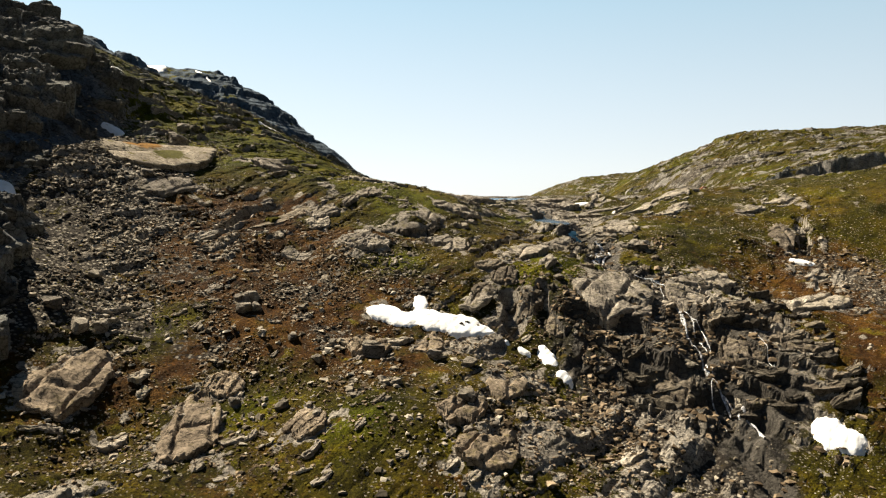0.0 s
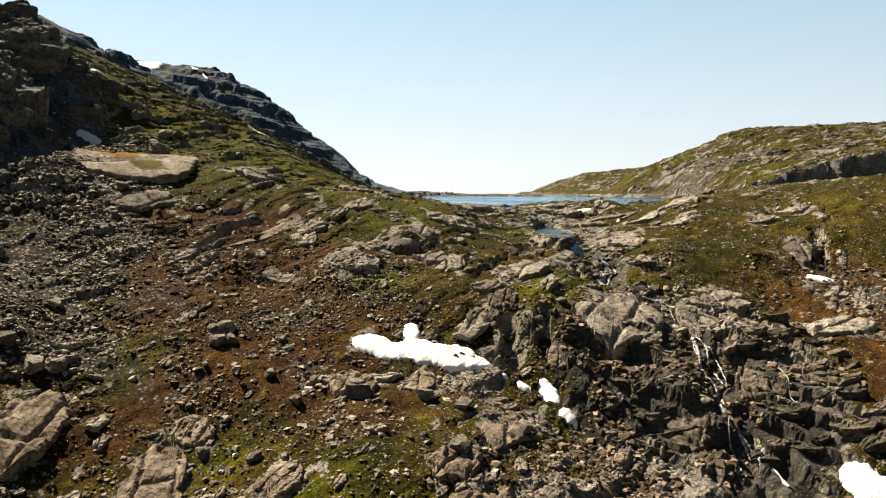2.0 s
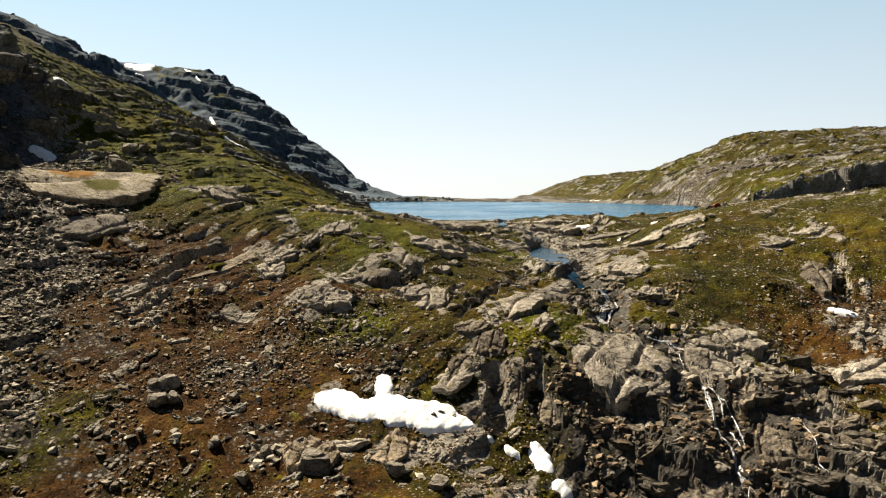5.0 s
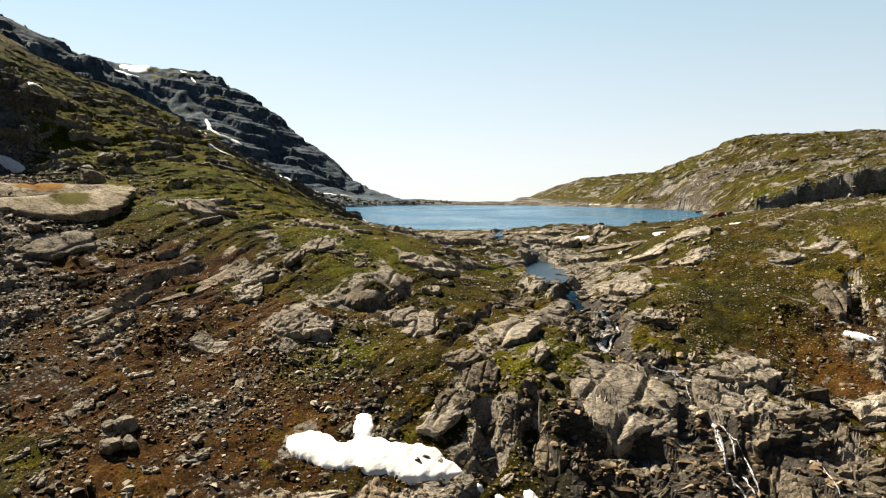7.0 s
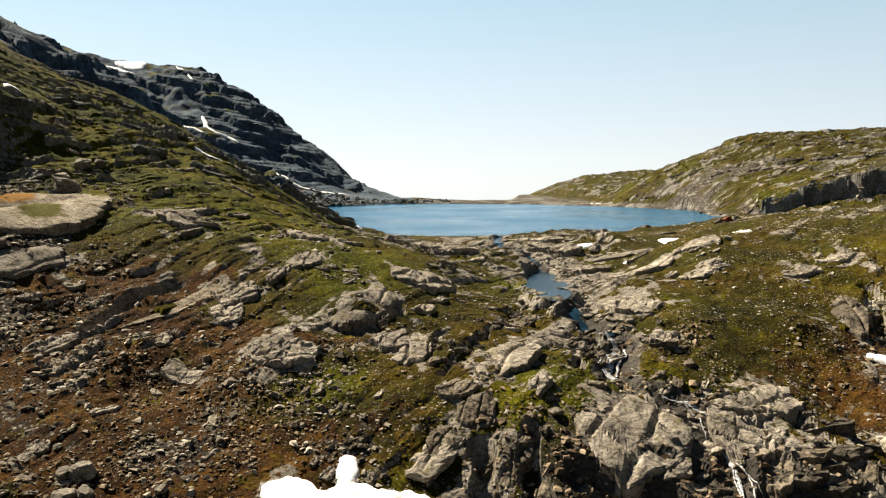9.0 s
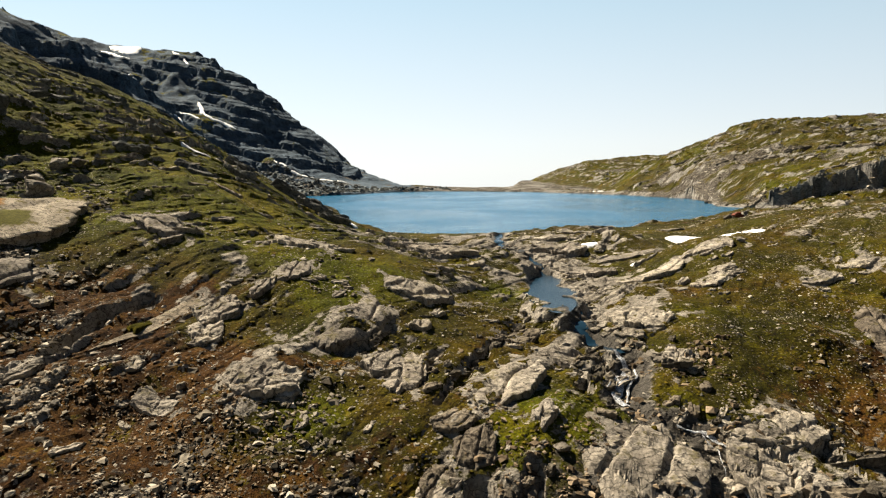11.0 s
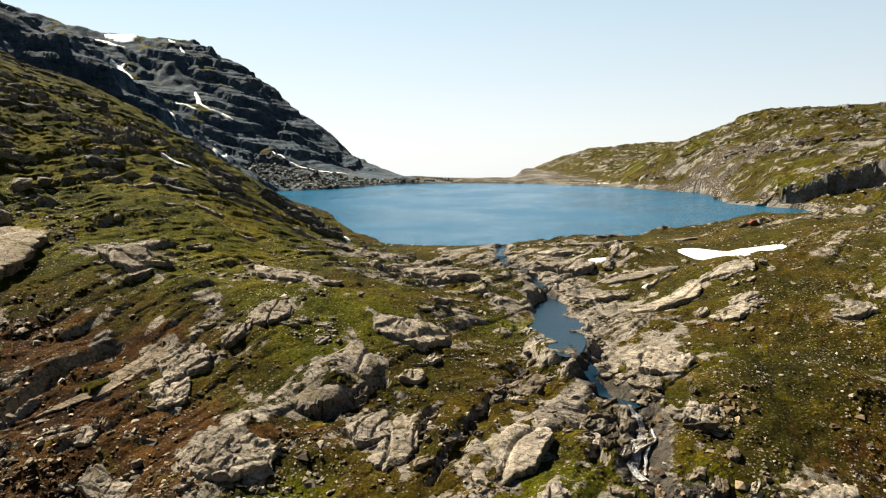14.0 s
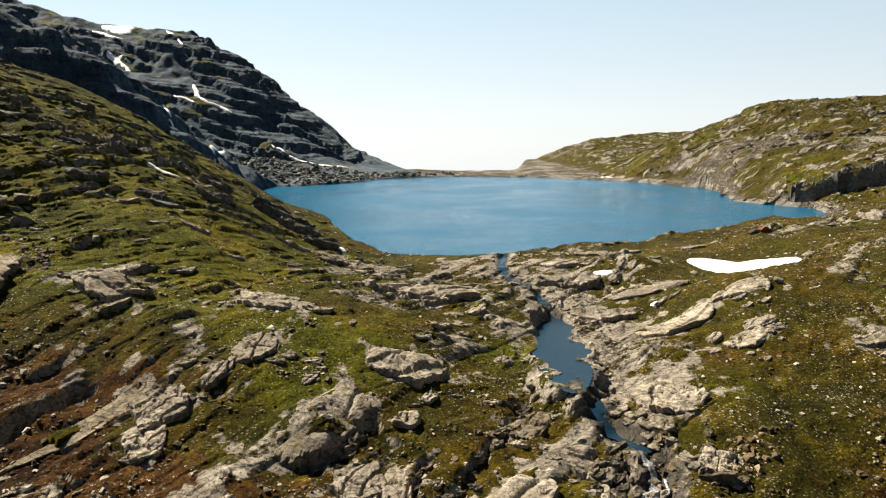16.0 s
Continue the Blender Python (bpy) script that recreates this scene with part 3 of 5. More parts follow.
def make_stones(name="loose_stone", tint=(1, 1, 1)):
    m, n, l, s = material(name)
    where = place_of(n, l)
    geo = n.new("ShaderNodeNewGeometry")
    colour = ramp(n, l, geo.outputs["Random Per Island"], (0.0, (0.05, 0.042, 0.032)), (0.35, (0.12, 0.102, 0.078)), (0.7, (0.25, 0.217, 0.17)), (1.0, (0.42, 0.378, 0.31)))
    fine = speckle(n, l, where, 2.4, 6, 0.7)
    colour = blend(n, l, 1.0, colour, ramp(n, l, fine, (0.3, 0.6), (0.65, 1.2)), "MULTIPLY")
    colour = blend(n, l, 1.0, colour, tint, "MULTIPLY")
    l.new(colour, s.inputs["Base Color"])
    s.inputs["Roughness"].default_value = 0.92
    s.inputs["Specular IOR Level"].default_value = 0.05
    return m


def make_snow():
    m, n, l, s = material("old_snow")
    where = place_of(n, l)
    dirt = speckle(n, l, where, 0.5, 7, 0.7)
    l.new(ramp(n, l, dirt, (0.3, (0.74, 0.73, 0.70)), (0.5, (0.86, 0.87, 0.88))), s.inputs["Base Color"])
    s.inputs["Roughness"].default_value = 0.7
    relief(n, l, s, speckle(n, l, where, 1.1, 5, 0.6), 0.5, 0.25)
    return m


def make_water(name, colour, ripple, scale):
    m, n, l, s = material(name)
    where = place_of(n, l)
    stretch = node(n, "Mapping")
    stretch.inputs["Scale"].default_value = (0.6, 1.0, 1.0)
    l.new(where, stretch.inputs["Vector"])
    s.inputs["Base Color"].default_value = (*colour, 1)
    s.inputs["IOR"].default_value = 1.33
    s.inputs["Specular IOR Level"].default_value = 0.19
    l.new(ramp(n, l, speckle(n, l, where, 0.012, 4, 0.6), (0.4, 0.10), (0.6, 0.24)), s.inputs["Roughness"])
    relief(n, l, s, speckle(n, l, stretch.outputs[0], scale, 5, 0.65), ripple, 0.5)
    return m


def make_foam():
    m, n, l, s = material("falling_water")
    where = place_of(n, l)
    streak = speckle(n, l, where, 2.2, 7, 0.75, 0.5)
    l.new(ramp(n, l, streak, (0.39, (0.03, 0.03, 0.032)), (0.5, (0.30, 0.31, 0.33)), (0.63, (0.82, 0.83, 0.85))), s.inputs["Base Color"])
    s.inputs["Roughness"].default_value = 0.35
    relief(n, l, s, streak, 0.6, 0.3)
    return m


def make_moss():
    m, n, l, s = material("moss")
    where = place_of(n, l)
    colour = ramp(n, l, speckle(n, l, where, 0.4, 6, 0.7), (0.35, (0.022, 0.022, 0.003)), (0.52, (0.055, 0.048, 0.004)), (0.68, (0.08, 0.045, 0.007)))
    tuft = speckle(n, l, where, 2.6, 7, 0.75)
    colour = blend(n, l, 1.0, colour, ramp(n, l, tuft, (0.34, 0.3), (0.66, 1.5)), "MULTIPLY")
    l.new(colour, s.inputs["Base Color"])
    s.inputs["Roughness"].default_value = 0.95
    s.inputs["Specular IOR Level"].default_value = 0.03
    relief(n, l, s, tuft, 1.0, 0.4)
    return m


MOSS = make_moss()
BROWN_STONES = make_stones("brown_stones", (0.72, 0.62, 0.52))
# the second material tints far boulders with the mountain's haze blue
HAZED_STONES = make_stones("hazed_boulders", (0.5, 0.62, 0.78))
# damp ledge rock, toned darker to carry the shade of the gaps
WET_SHADE_ROCK, BROWN_ROCK = make_rock("wet_shade_rock", 0.6, 0.15), make_rock("brown_rock", 1.55, 0.5, 0.4, (1.06, 0.98, 0.90))
RUST_ROCK = make_rock("rust_rock", 0.7, 0.0, 0.4, (1.5, 0.62, 0.55))
GREY_ROCK = make_rock("grey_rock", 1.3, 0.2, 0.5, (0.97, 0.99, 1.03))
HILL_ROCK = make_rock("hill_rock", 1.1, 0.9, 0.6)
SLOPE_ROCK = make_rock("slope_rock", 1.0, 0.45, 0.65, (1.03, 0.99, 0.95))
STAINED_ROCK = make_rock("stained_rock", 1.4, 0.95, 0.25, (1, 0.99, 0.98), (((-90.8, 211.0, 18.4), 7.0, (0.19, 0.092, 0.014)), ((-80.5, 206.9, 14.3), 5.0, (0.062, 0.058, 0.004))))
CRAG_ROCK = make_rock("crag_rock", 0.95, 0.2, 0.6, (0.84, 0.97, 1.14))
HILL, PALE_ROCK, DARK_ROCK, LOOSE, SNOW = make_ground(), make_rock("pale_rock", 1.85, 0.6, 0.4, (0.985, 1.0, 1.035)), make_rock("dark_rock", 0.95, 0.3, 0.65, (0.80, 0.95, 1.2)), make_stones(), make_snow()
LAKE_WATER, POOL_WATER, FOAM = make_water("lake_water", (0.001, 0.070, 0.145), 1.0, 0.45), make_water("pool_water", (0.008, 0.024, 0.042), 0.25, 0.9), make_foam()


# ---- the ground, one sheet to the horizon ----
def mesh_of(name, verts, faces, mat, smooth=False):
    me = bpy.data.meshes.new(name)
    verts, faces = np.asarray(verts, np.float32), np.asarray(faces, np.int32)
    k = faces.shape[1]
    me.vertices.add(len(verts))
    me.vertices.foreach_set("co", verts.ravel())
    me.loops.add(faces.size)
    me.loops.foreach_set("vertex_index", faces.ravel())
    me.polygons.add(len(faces))
    me.polygons.foreach_set("loop_start", np.arange(0, faces.size, k, dtype=np.int32))
    me.polygons.foreach_set("use_smooth", np.full(len(faces), smooth))
    me.materials.append(mat)
    me.update(calc_edges=True)
    return me


def stations(*parts):
    out = [np.arange(a, b, d) for a, b, d in parts]
    return np.concatenate(out)


def grid_faces(nx, ny):
    i = np.arange(nx * ny).reshape(ny, nx)
    return np.stack([i[:-1, :-1], i[:-1, 1:], i[1:, 1:], i[1:, :-1]], -1).reshape(-1, 4)


# bedrock slabs: x, y, length along the strike, width across it, height in metres, turn in radians; the broken edge lies clockwise of the strike
SHELF = (
    (-75, 189, 20.4, 9.7, 2.2, 0.80),
    (-54, 220, 14.7, 12.1, 3.2, -0.32),
    (-24, 225, 14.9, 10.5, 2.8, -0.31),
    (-22, 206, 10.5, 8.2, 2.2, 1.22),
    (-26, 201, 5.2, 5.0, 1.3, 0.44),
    (-8, 192, 23.6, 9.9, 2.6, 1.03),
    (-33, 185, 6.7, 7.4, 1.8, 0.51),
    (-41.5, 190, 32.0, 4.0, 0.6, 1.00),
    (4, 212, 17.8, 13.1, 3.5, 0.55),
    (8, 260, 25.3, 14.8, 3.6, 0.45),
    (-1, 181, 9.6, 10.5, 2.6, 0.95),
    (3, 178, 14.4, 8.4, 2.2, 1.39),
    (-21, 170, 8.0, 8.2, 2.1, 0.81),
    (-15, 169, 5.8, 4.3, 1.2, 0.76),
    (-33, 192, 9.9, 10.9, 2.6, 0.61),
)
BROOK = (
    (21, 179, 26.2, 11.0, 2.9, 1.01),
    (25, 202, 13.0, 8.5, 2.0, 0.76),
    (51, 211, 16.5, 15.5, 2.6, -0.77),
    (47, 202, 8.1, 6.4, 1.7, -0.84),
    (34.5, 192, 10.0, 10.0, 2.4, -0.67),
    (52, 262, 17.8, 11.0, 2.9, 0.21),
    (68, 282, 28.6, 10.4, 2.4, 0.34),
    (47, 290, 23.1, 13.6, 3.6, 0.63),
    (66, 324, 28.7, 9.5, 2.0, 0.3),
    (65, 249, 29.0, 12.2, 3.3, 0.51),
    (54, 191, 7.5, 8.3, 2.0, -0.63),
    (46, 306, 15.1, 9.6, 2.6, 0.23),
)
MEADOW = (
    (83, 256, 16.4, 7.3, 1.7, 0.1),
    (79, 237, 8.6, 5.4, 1.4, 0.2),
    (74, 231, 12.3, 6.7, 1.6, 0.46),
    (100, 229, 11.7, 6.3, 1.6, 0.23),
    (100.5, 208, 19.0, 9.0, 3.8, 1.22),
    (99, 338, 13.2, 5.7, 1.5, 0.4),
    (111, 235, 9.3, 5.3, 1.4, 0.07),
    (90, 167, 18.1, 12.0, 3.2, 0.30),
    (-35, 167, 8.9, 5.1, 1.4, -0.47),
    (-19, 170, 13.5, 9.4, 2.5, 0.30),
)
SLOPE = (
    (39, 161, 24.2, 17.1, 3.6, 0.78),
    (58, 164, 12.0, 13.2, 3.2, -0.70),
    (62, 173, 18.0, 10.5, 2.8, 0.17),
    (19, 155, 7.0, 7.2, 1.9, 0.64),
    (14, 160, 9.0, 7.0, 1.9, 1.07),
    (9, 154, 7.5, 6.0, 1.6, 0.7),
    (18, 151, 6.0, 4.5, 1.5, 1.2),
    (11, 165, 8.0, 5.0, 1.5, 0.5),
    (24, 148, 7.9, 5.5, 1.5, 0.98),
    (67, 175, 13.3, 10.4, 2.8, 0.34),
    (63, 145, 11.5, 12.6, 3.1, -0.65),
    (76, 146, 10.4, 11.5, 2.8, -1.00),
    (46, 137, 11.6, 9.8, 2.6, -0.80),
)
FOOT = (
    (-61, 112, 20.2, 13.5, 3.2, 1.25),
    (-40, 109, 17.7, 10.0, 2.7, 1.56),
    (-38, 119, 6.7, 7.2, 1.8, 0.90),
    (-22, 109, 6.9, 7.6, 1.8, 0.67),
    (-14, 130, 9.7, 10.5, 2.6, 0.86),
    (-2, 133, 10.9, 6.4, 1.7, 1.29),
    (7, 104, 12.2, 9.2, 2.4, 0.52),
    (3, 111, 9.6, 8.6, 2.3, 0.76),
    (11, 122, 15.8, 6.9, 1.8, 1.08),
)

gy = stations((-4900, -400, 300), (-400, -80, 40), (-80, -30, 5), (-30, 92, 1.6), (92, 185, 0.43), (185, 250, 0.5), (250, 340, 0.75), (340, 430, 1.2), (430, 498, 2.4), (498, 522, 0.8), (522, 1130, 2.4), (1130, 1560, 6), (1560, 1800, 20), (1800, 5000, 200))
half = line(gy, (-4900, 160), (-80, 140), (40, 96), (92, 78), (180, 128), (250, 172), (400, 268), (1000, 650), (5000, 3000))[:, None]  # the fine part widens with distance
out_by = np.array((3000, 1000, 400, 150, 60, 25, 8.0))
px = np.concatenate([-1.03 * half - out_by, half * np.linspace(-1.03, 1.03, 515), 1.03 * half + out_by[::-1]], 1)
gx = px[0]
py = np.repeat(gy[:, None], px.shape[1], 1)
px, py = px.ravel(), py.ravel()
pz, rocky, stony, wet_shade, brown, dark = ground(px, py, True)
bare = 0.55 * rough(px, py, 3.5, 4, 68)
for rows in (SHELF, BROOK, MEADOW, SLOPE, FOOT):  # the turf is thin round the slabs
    for x, y, length, width, height, yaw in rows:
        rocky = np.maximum(rocky, np.clip(0.9 * patch(px, py, x, y, 0.62 * length, 0.62 * width, yaw) + bare - 0.2, 0, 0.8))
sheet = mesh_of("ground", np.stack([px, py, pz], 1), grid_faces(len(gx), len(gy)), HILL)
for key, values in (("rock", rocky), ("stony", stony), ("wet_shade", wet_shade), ("brown", brown), ("dark", dark)):
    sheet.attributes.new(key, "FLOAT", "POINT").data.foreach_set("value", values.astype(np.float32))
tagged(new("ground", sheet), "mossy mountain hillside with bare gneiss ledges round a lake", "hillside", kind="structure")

# ---- lake ----
lx, ly = np.meshgrid(stations((-260, 330, 5)), stations((318, 960, 5)))
tagged(new("lake", mesh_of("lake", np.stack([lx.ravel(), ly.ravel(), 0 * lx.ravel()], 1), grid_faces(lx.shape[1], lx.shape[0]), LAKE_WATER, True)), "steel-blue mountain lake with a lightly rippled surface", "lake", kind="structure")


# ---- rocks ----
def broken_rock(name, seed, cells, mat, cuts=13):
    """One angular rock of unit size: a rounded block cut by planes, with a rough skin."""
    rnd = np.random.RandomState(seed)
    t = np.linspace(-1, 1, cells + 1)
    a, b = [v.ravel() for v in np.meshgrid(t, t)]
    one = np.ones_like(a)
    sides, faces = [], []
    for k, (u, v, w) in enumerate(((a, b, one), (b, a, -one), (one, a, b), (-one, b, a), (b, one, a), (a, -one, b))):
        sides.append(np.stack([u, v, w], 1))
        faces.append(grid_faces(cells + 1, cells + 1) + k * (cells + 1) ** 2)
    v, f = np.concatenate(sides), np.concatenate(faces)
    v = v / (np.abs(v) ** 4.5).sum(1, keepdims=True) ** (1 / 4.5)
    for k in range(cuts):
        n = rnd.normal(size=3)
        n[2] *= 0.9
        n /= np.linalg.norm(n)
        v = v - np.maximum(v @ n - rnd.uniform(0.62, 0.95), 0)[:, None] * n
    top = np.array((rnd.uniform(-0.22, 0.22), rnd.uniform(-0.22, 0.22), 1.0))
    top /= np.linalg.norm(top)
    v = v - np.maximum(v @ top - 0.7, 0)[:, None] * top
    v = v + 0.045 * np.stack([rough(v[:, 0] * 3 + 7 * k + seed, v[:, 1] * 3 + 2.1 * v[:, 2], 1.0, 4, seed + k, 0.65) for k in range(3)], 1)
    bm = bmesh.new()
    ring = [bm.verts.new(p) for p in v]
    for q in f:
        bm.faces.new([ring[i] for i in q])
    bmesh.ops.remove_doubles(bm, verts=bm.verts, dist=0.012)
    bmesh.ops.recalc_face_normals(bm, faces=bm.faces)
    me = bpy.data.meshes.new(name)
    bm.to_mesh(me)
    bm.free()
    me.materials.append(mat)
    return me


def outcrop_mesh(name, seed, mat, length=2.0, width=1.5, height=1.0, bed=None, spokes=64, corners=9, plate=3.2):
    """A plate of bedrock: its back runs out under the turf, its front, at -y, is a broken edge. Split by joints into flat plates."""
    rnd = np.random.RandomState(seed)
    way = (np.arange(corners) + rnd.uniform(-0.36, 0.36, corners)) * 2 * math.pi / corners
    c, d = np.cos(way), np.sin(way)
    reach = rnd.uniform(0.74, 1.04, corners) / (np.abs(c) ** 2.6 + np.abs(d) ** 2.6) ** (1 / 2.6)
    knots = np.stack([c * reach, d * reach], 1)
    t = np.arange(spokes) * corners / spokes
    i = t.astype(int)
    rim = knots[i] + (knots[(i + 1) % corners] - knots[i]) * (t - i)[:, None] + 0.02 * rnd.normal(size=(spokes, 2))
    inner = spokes // 5
    rings = np.concatenate([np.linspace(0.1, 0.93, inner), (0.97, 1.0, 0.995, 0.96, 1.0)])
    flat = np.concatenate([np.zeros((1, 2))] + [rim * r for r in rings])
    u, v = flat[:, 0], -flat[:, 1]
    x, y = u * length / 2, -v * width / 2
    size = length / plate
    rise = -0.12 + 0.62 * ease(-1.05, -0.1, v + 0.25 * wave(u * 2, v * 2, seed))
    step = 0.42 * blocks(x + 31 * seed, y, size, seed, 0.25) + 0.2 * blocks(x, y + 17 * seed, 0.42 * size, seed + 5, 0.5) * (rough(x, y, size * 1.5, 2, seed + 2) > -0.1)
    groove = 0.30 * np.exp(-(joints(x + 31 * seed, y, size, seed, 0.25) / (0.07 * size)) ** 2)
    z = height * (rise + 0.45 * step - groove + 0.12 * rough(x, y, size * 0.8, 4, seed, 0.6) - 0.32 * ease(-0.05, 0.55, rough(x, y, 1.3 * size, 3, seed + 7)) * ease(0.9, 0.1, v))
    ring = 1 + spokes * np.arange(len(rings))
    edge = z[ring[inner]:ring[inner] + spokes]
    drop = height * rnd.uniform(0.25, 0.6, spokes)
    z[ring[inner + 1]:ring[inner + 1] + spokes] = edge - 0.12 * height * rnd.uniform(0, 1, spokes)
    z[ring[inner + 2]:ring[inner + 2] + spokes] = edge - drop
    z[ring[inner + 3]:ring[inner + 3] + spokes] = edge - drop - 0.35 * height
    z[ring[inner + 4]:] = -1.25 * height
    if bed is not None:
        z = z + bed(x, y)
    faces = []
    for k in range(spokes):
        n = (k + 1) % spokes
        faces.append((0, 1 + k, 1 + n))
        for r in range(len(rings) - 1):
            p, q, g, h = ring[r] + k, ring[r + 1] + k, ring[r + 1] + n, ring[r] + n
            faces += [(p, q, g), (p, g, h)]
    return mesh_of(name, np.stack([x, y, z], 1), faces, mat)


def outcrop(name, x, y, length, width, height, turn, seed, mat, spokes=80, plate=3.6, raise_=0.0):
    """A bedrock plate that follows the lie of the ground under it."""
    c, d = math.cos(turn), math.sin(turn)
    g = np.linspace(-0.6, 0.6, 9)
    u, v = [w.ravel() for w in np.meshgrid(g * length, g * width)]
    h = ground(x + c * u - d * v, y + d * u + c * v)
    basis = lambda u, v: np.stack([np.ones_like(u), u, v, u * u, u * v, v * v], -1)
    fit = np.linalg.lstsq(basis(u, v), h, rcond=None)[0]
    base = float(fit[0])
    me = outcrop_mesh(name, seed, mat, length, width, 0.82 * height, lambda u, v: basis(u, v) @ fit - base, spokes, 8 + seed % 4, plate)
    ob = new(name, me)
    ob.matrix_world = Matrix.Translation((x, y, base + raise_)) @ Matrix.Rotation(turn, 4, "Z")
    return ob, lambda u, v: float(basis(np.array(u), np.array(v)) @ fit - base)


def slope_at(x, y, d=2.5):
    h = ground(np.array([x, x - d, x + d, x, x]), np.array([y, y, y, y - d, y + d]))
    return float(np.mean(h)), Vector(((h[1] - h[2]) / (2 * d), (h[3] - h[4]) / (2 * d), 1)).normalized()


def lay(name, me, x, y, size, yaw, sunk, follow=0.8, lift=0.0):
    """A rock bedded into the slope."""
    z, up = slope_at(x, y, max(1.0, 0.35 * max(size[0], size[1])))
    up = (Vector((0, 0, 1)) * (1 - follow) + up * follow).normalized()
    ob = new(name, me)
    up = (up + Vector((-0.75, 0.6, 0)) * lift).normalized()  # the edge towards +x and -y stands proud
    turn = Vector((0, 0, 1)).rotation_difference(up).to_matrix().to_4x4() @ Matrix.Rotation(yaw, 4, "Z")
    ob.matrix_world = Matrix.Translation((x, y, z + size[2] * sunk)) @ turn @ Matrix.Diagonal((size[0] / 2, size[1] / 2, size[2] / 2, 1))
    return ob


SLAB_SHAPES = [outcrop_mesh("flat_rock", 100 + k, PALE_ROCK, 2.0, 2.0, 1.3, None, 30, 6 + k % 4, 2.6) for k in range(9)]
BOULDER_SHAPES = [broken_rock("boulder", 200 + k, 5, GREY_ROCK) for k in range(8)]
WALL_SHAPES = [outcrop_mesh("rock_ledge", 130 + k, SLOPE_ROCK, 2.0, 2.0, 1.3, None, 28, 6 + k % 4, 2.6) for k in range(5)]
LEDGE_SHAPES = [outcrop_mesh("rock_ledge", 400 + k, WET_SHADE_ROCK, 2.0, 2.0, 1.3, None, 28, 5 + k % 4, 2.8) for k in range(5)]
CRAG_SHAPES = [outcrop_mesh("rock_plate", 500 + k, CRAG_ROCK, 2.0, 2.0, 1.8, None, 56, 6 + k % 4, 3.0) for k in range(6)]
DARK_SHAPES = [broken_rock("rock_block", 300 + k, 8, DARK_ROCK, 16) for k in range(5)]

def moss_shape(seed):
    rnd = np.random.RandomState(seed)
    spokes, rings = 18, (0.3, 0.6, 0.85, 1.0)
    a = np.arange(spokes) * 2 * math.pi / spokes
    reach = 1 + 0.55 * rough(np.cos(a) * 2.6 + seed, np.sin(a) * 2.6, 1.0, 3, seed)
    v = [(0, 0, 1.0)]
    for r, z in zip(rings, (0.95, 0.75, 0.4, -1.5)):
        v += [(r * reach[k] * math.cos(a[k]), r * reach[k] * math.sin(a[k]), z + 0.18 * rnd.normal()) for k in range(spokes)]
    faces = [(0, 1 + k, 1 + (k + 1) % spokes) for k in range(spokes)]
    for r in range(3):
        for k in range(spokes):
            i, j = 1 + r * spokes + k, 1 + r * spokes + (k + 1) % spokes
            faces += [(i, i + spokes, j + spokes), (i, j + spokes, j)]
    return mesh_of("moss_cushion", v, faces, MOSS, True)


MOSS_SHAPES = [moss_shape(600 + k) for k in range(4)]
def cushion_on(slab, bed, k, u, v, size, top):
    cushion = new("moss_cushion", MOSS_SHAPES[k % 4])
    cushion.parent = slab
    cushion.matrix_basis = Matrix.Translation((u, v, bed(u, v) + top)) @ Matrix.Rotation(0.3 * math.sin(k), 4, "Z") @ Matrix.Diagonal((size, 0.45 * size, 0.16 * size, 1))


for rows, words in (
    (SHELF, "pale weathered gneiss slab bedded in mossy turf"),
    (BROOK, "smooth pale bedrock slab beside the mountain brook"),
    (MEADOW, "low pale bedrock plate in the olive meadow"),
    (SLOPE, "cracked grey-buff rock slab on the steep heath slope"),
    (FOOT, "large tilted gneiss slab among heather and stones"),
):
    for k, (x, y, length, width, height, turn) in enumerate(rows):
        ob, bed = outcrop("flat_rock", x, y, length, width, height, turn, 20 * len(words) + k, BROWN_ROCK if rows is FOOT else SLOPE_ROCK if (rows is SLOPE and k not in (0, 1, 2, 9)) or (rows is MEADOW and k == 4) or (rows is SHELF and k == 7) or (rows is BROOK and k == 1) else PALE_ROCK)
        tagged(ob, words, "rock", "bedrock slabs")
        cushion_on(ob, bed, k, 0.3 * length * math.cos(2.4 * k), 0.2 * width, 0.10 * length, 0.02 * height)

# the great tilted slab under the crags
great, bed = outcrop("flat_rock", -83, 207, 36.0, 26.0, 2.6, 0.78, 778, STAINED_ROCK, 96, 1.8, 0.5)
tagged(great, "great tilted pale slab with moss and rust stains under the crags", "rock", "bedrock slabs")

# pieces broken off the edges of the slabs
rnd = random.Random(3)
for rows in (SHELF, BROOK, MEADOW, SLOPE, FOOT):
    for x, y, length, width, height, yaw in rows:
        for _ in range(2):
            a, size = yaw - rnd.uniform(0.3, 2.8), rnd.uniform(0.14, 0.28) * length + 0.5
            ob = lay("rock_fragment", SLAB_SHAPES[rnd.randrange(9)], x + math.cos(a) * length * 0.56, y + math.sin(a) * length * 0.5, (size, size * rnd.uniform(0.5, 0.9), size * 0.4), yaw + rnd.uniform(-0.5, 0.5), 0.0, 0.9, 0.1)
            tagged(ob, "broken piece of pale rock beside a larger slab", "rock", "broken rock pieces")

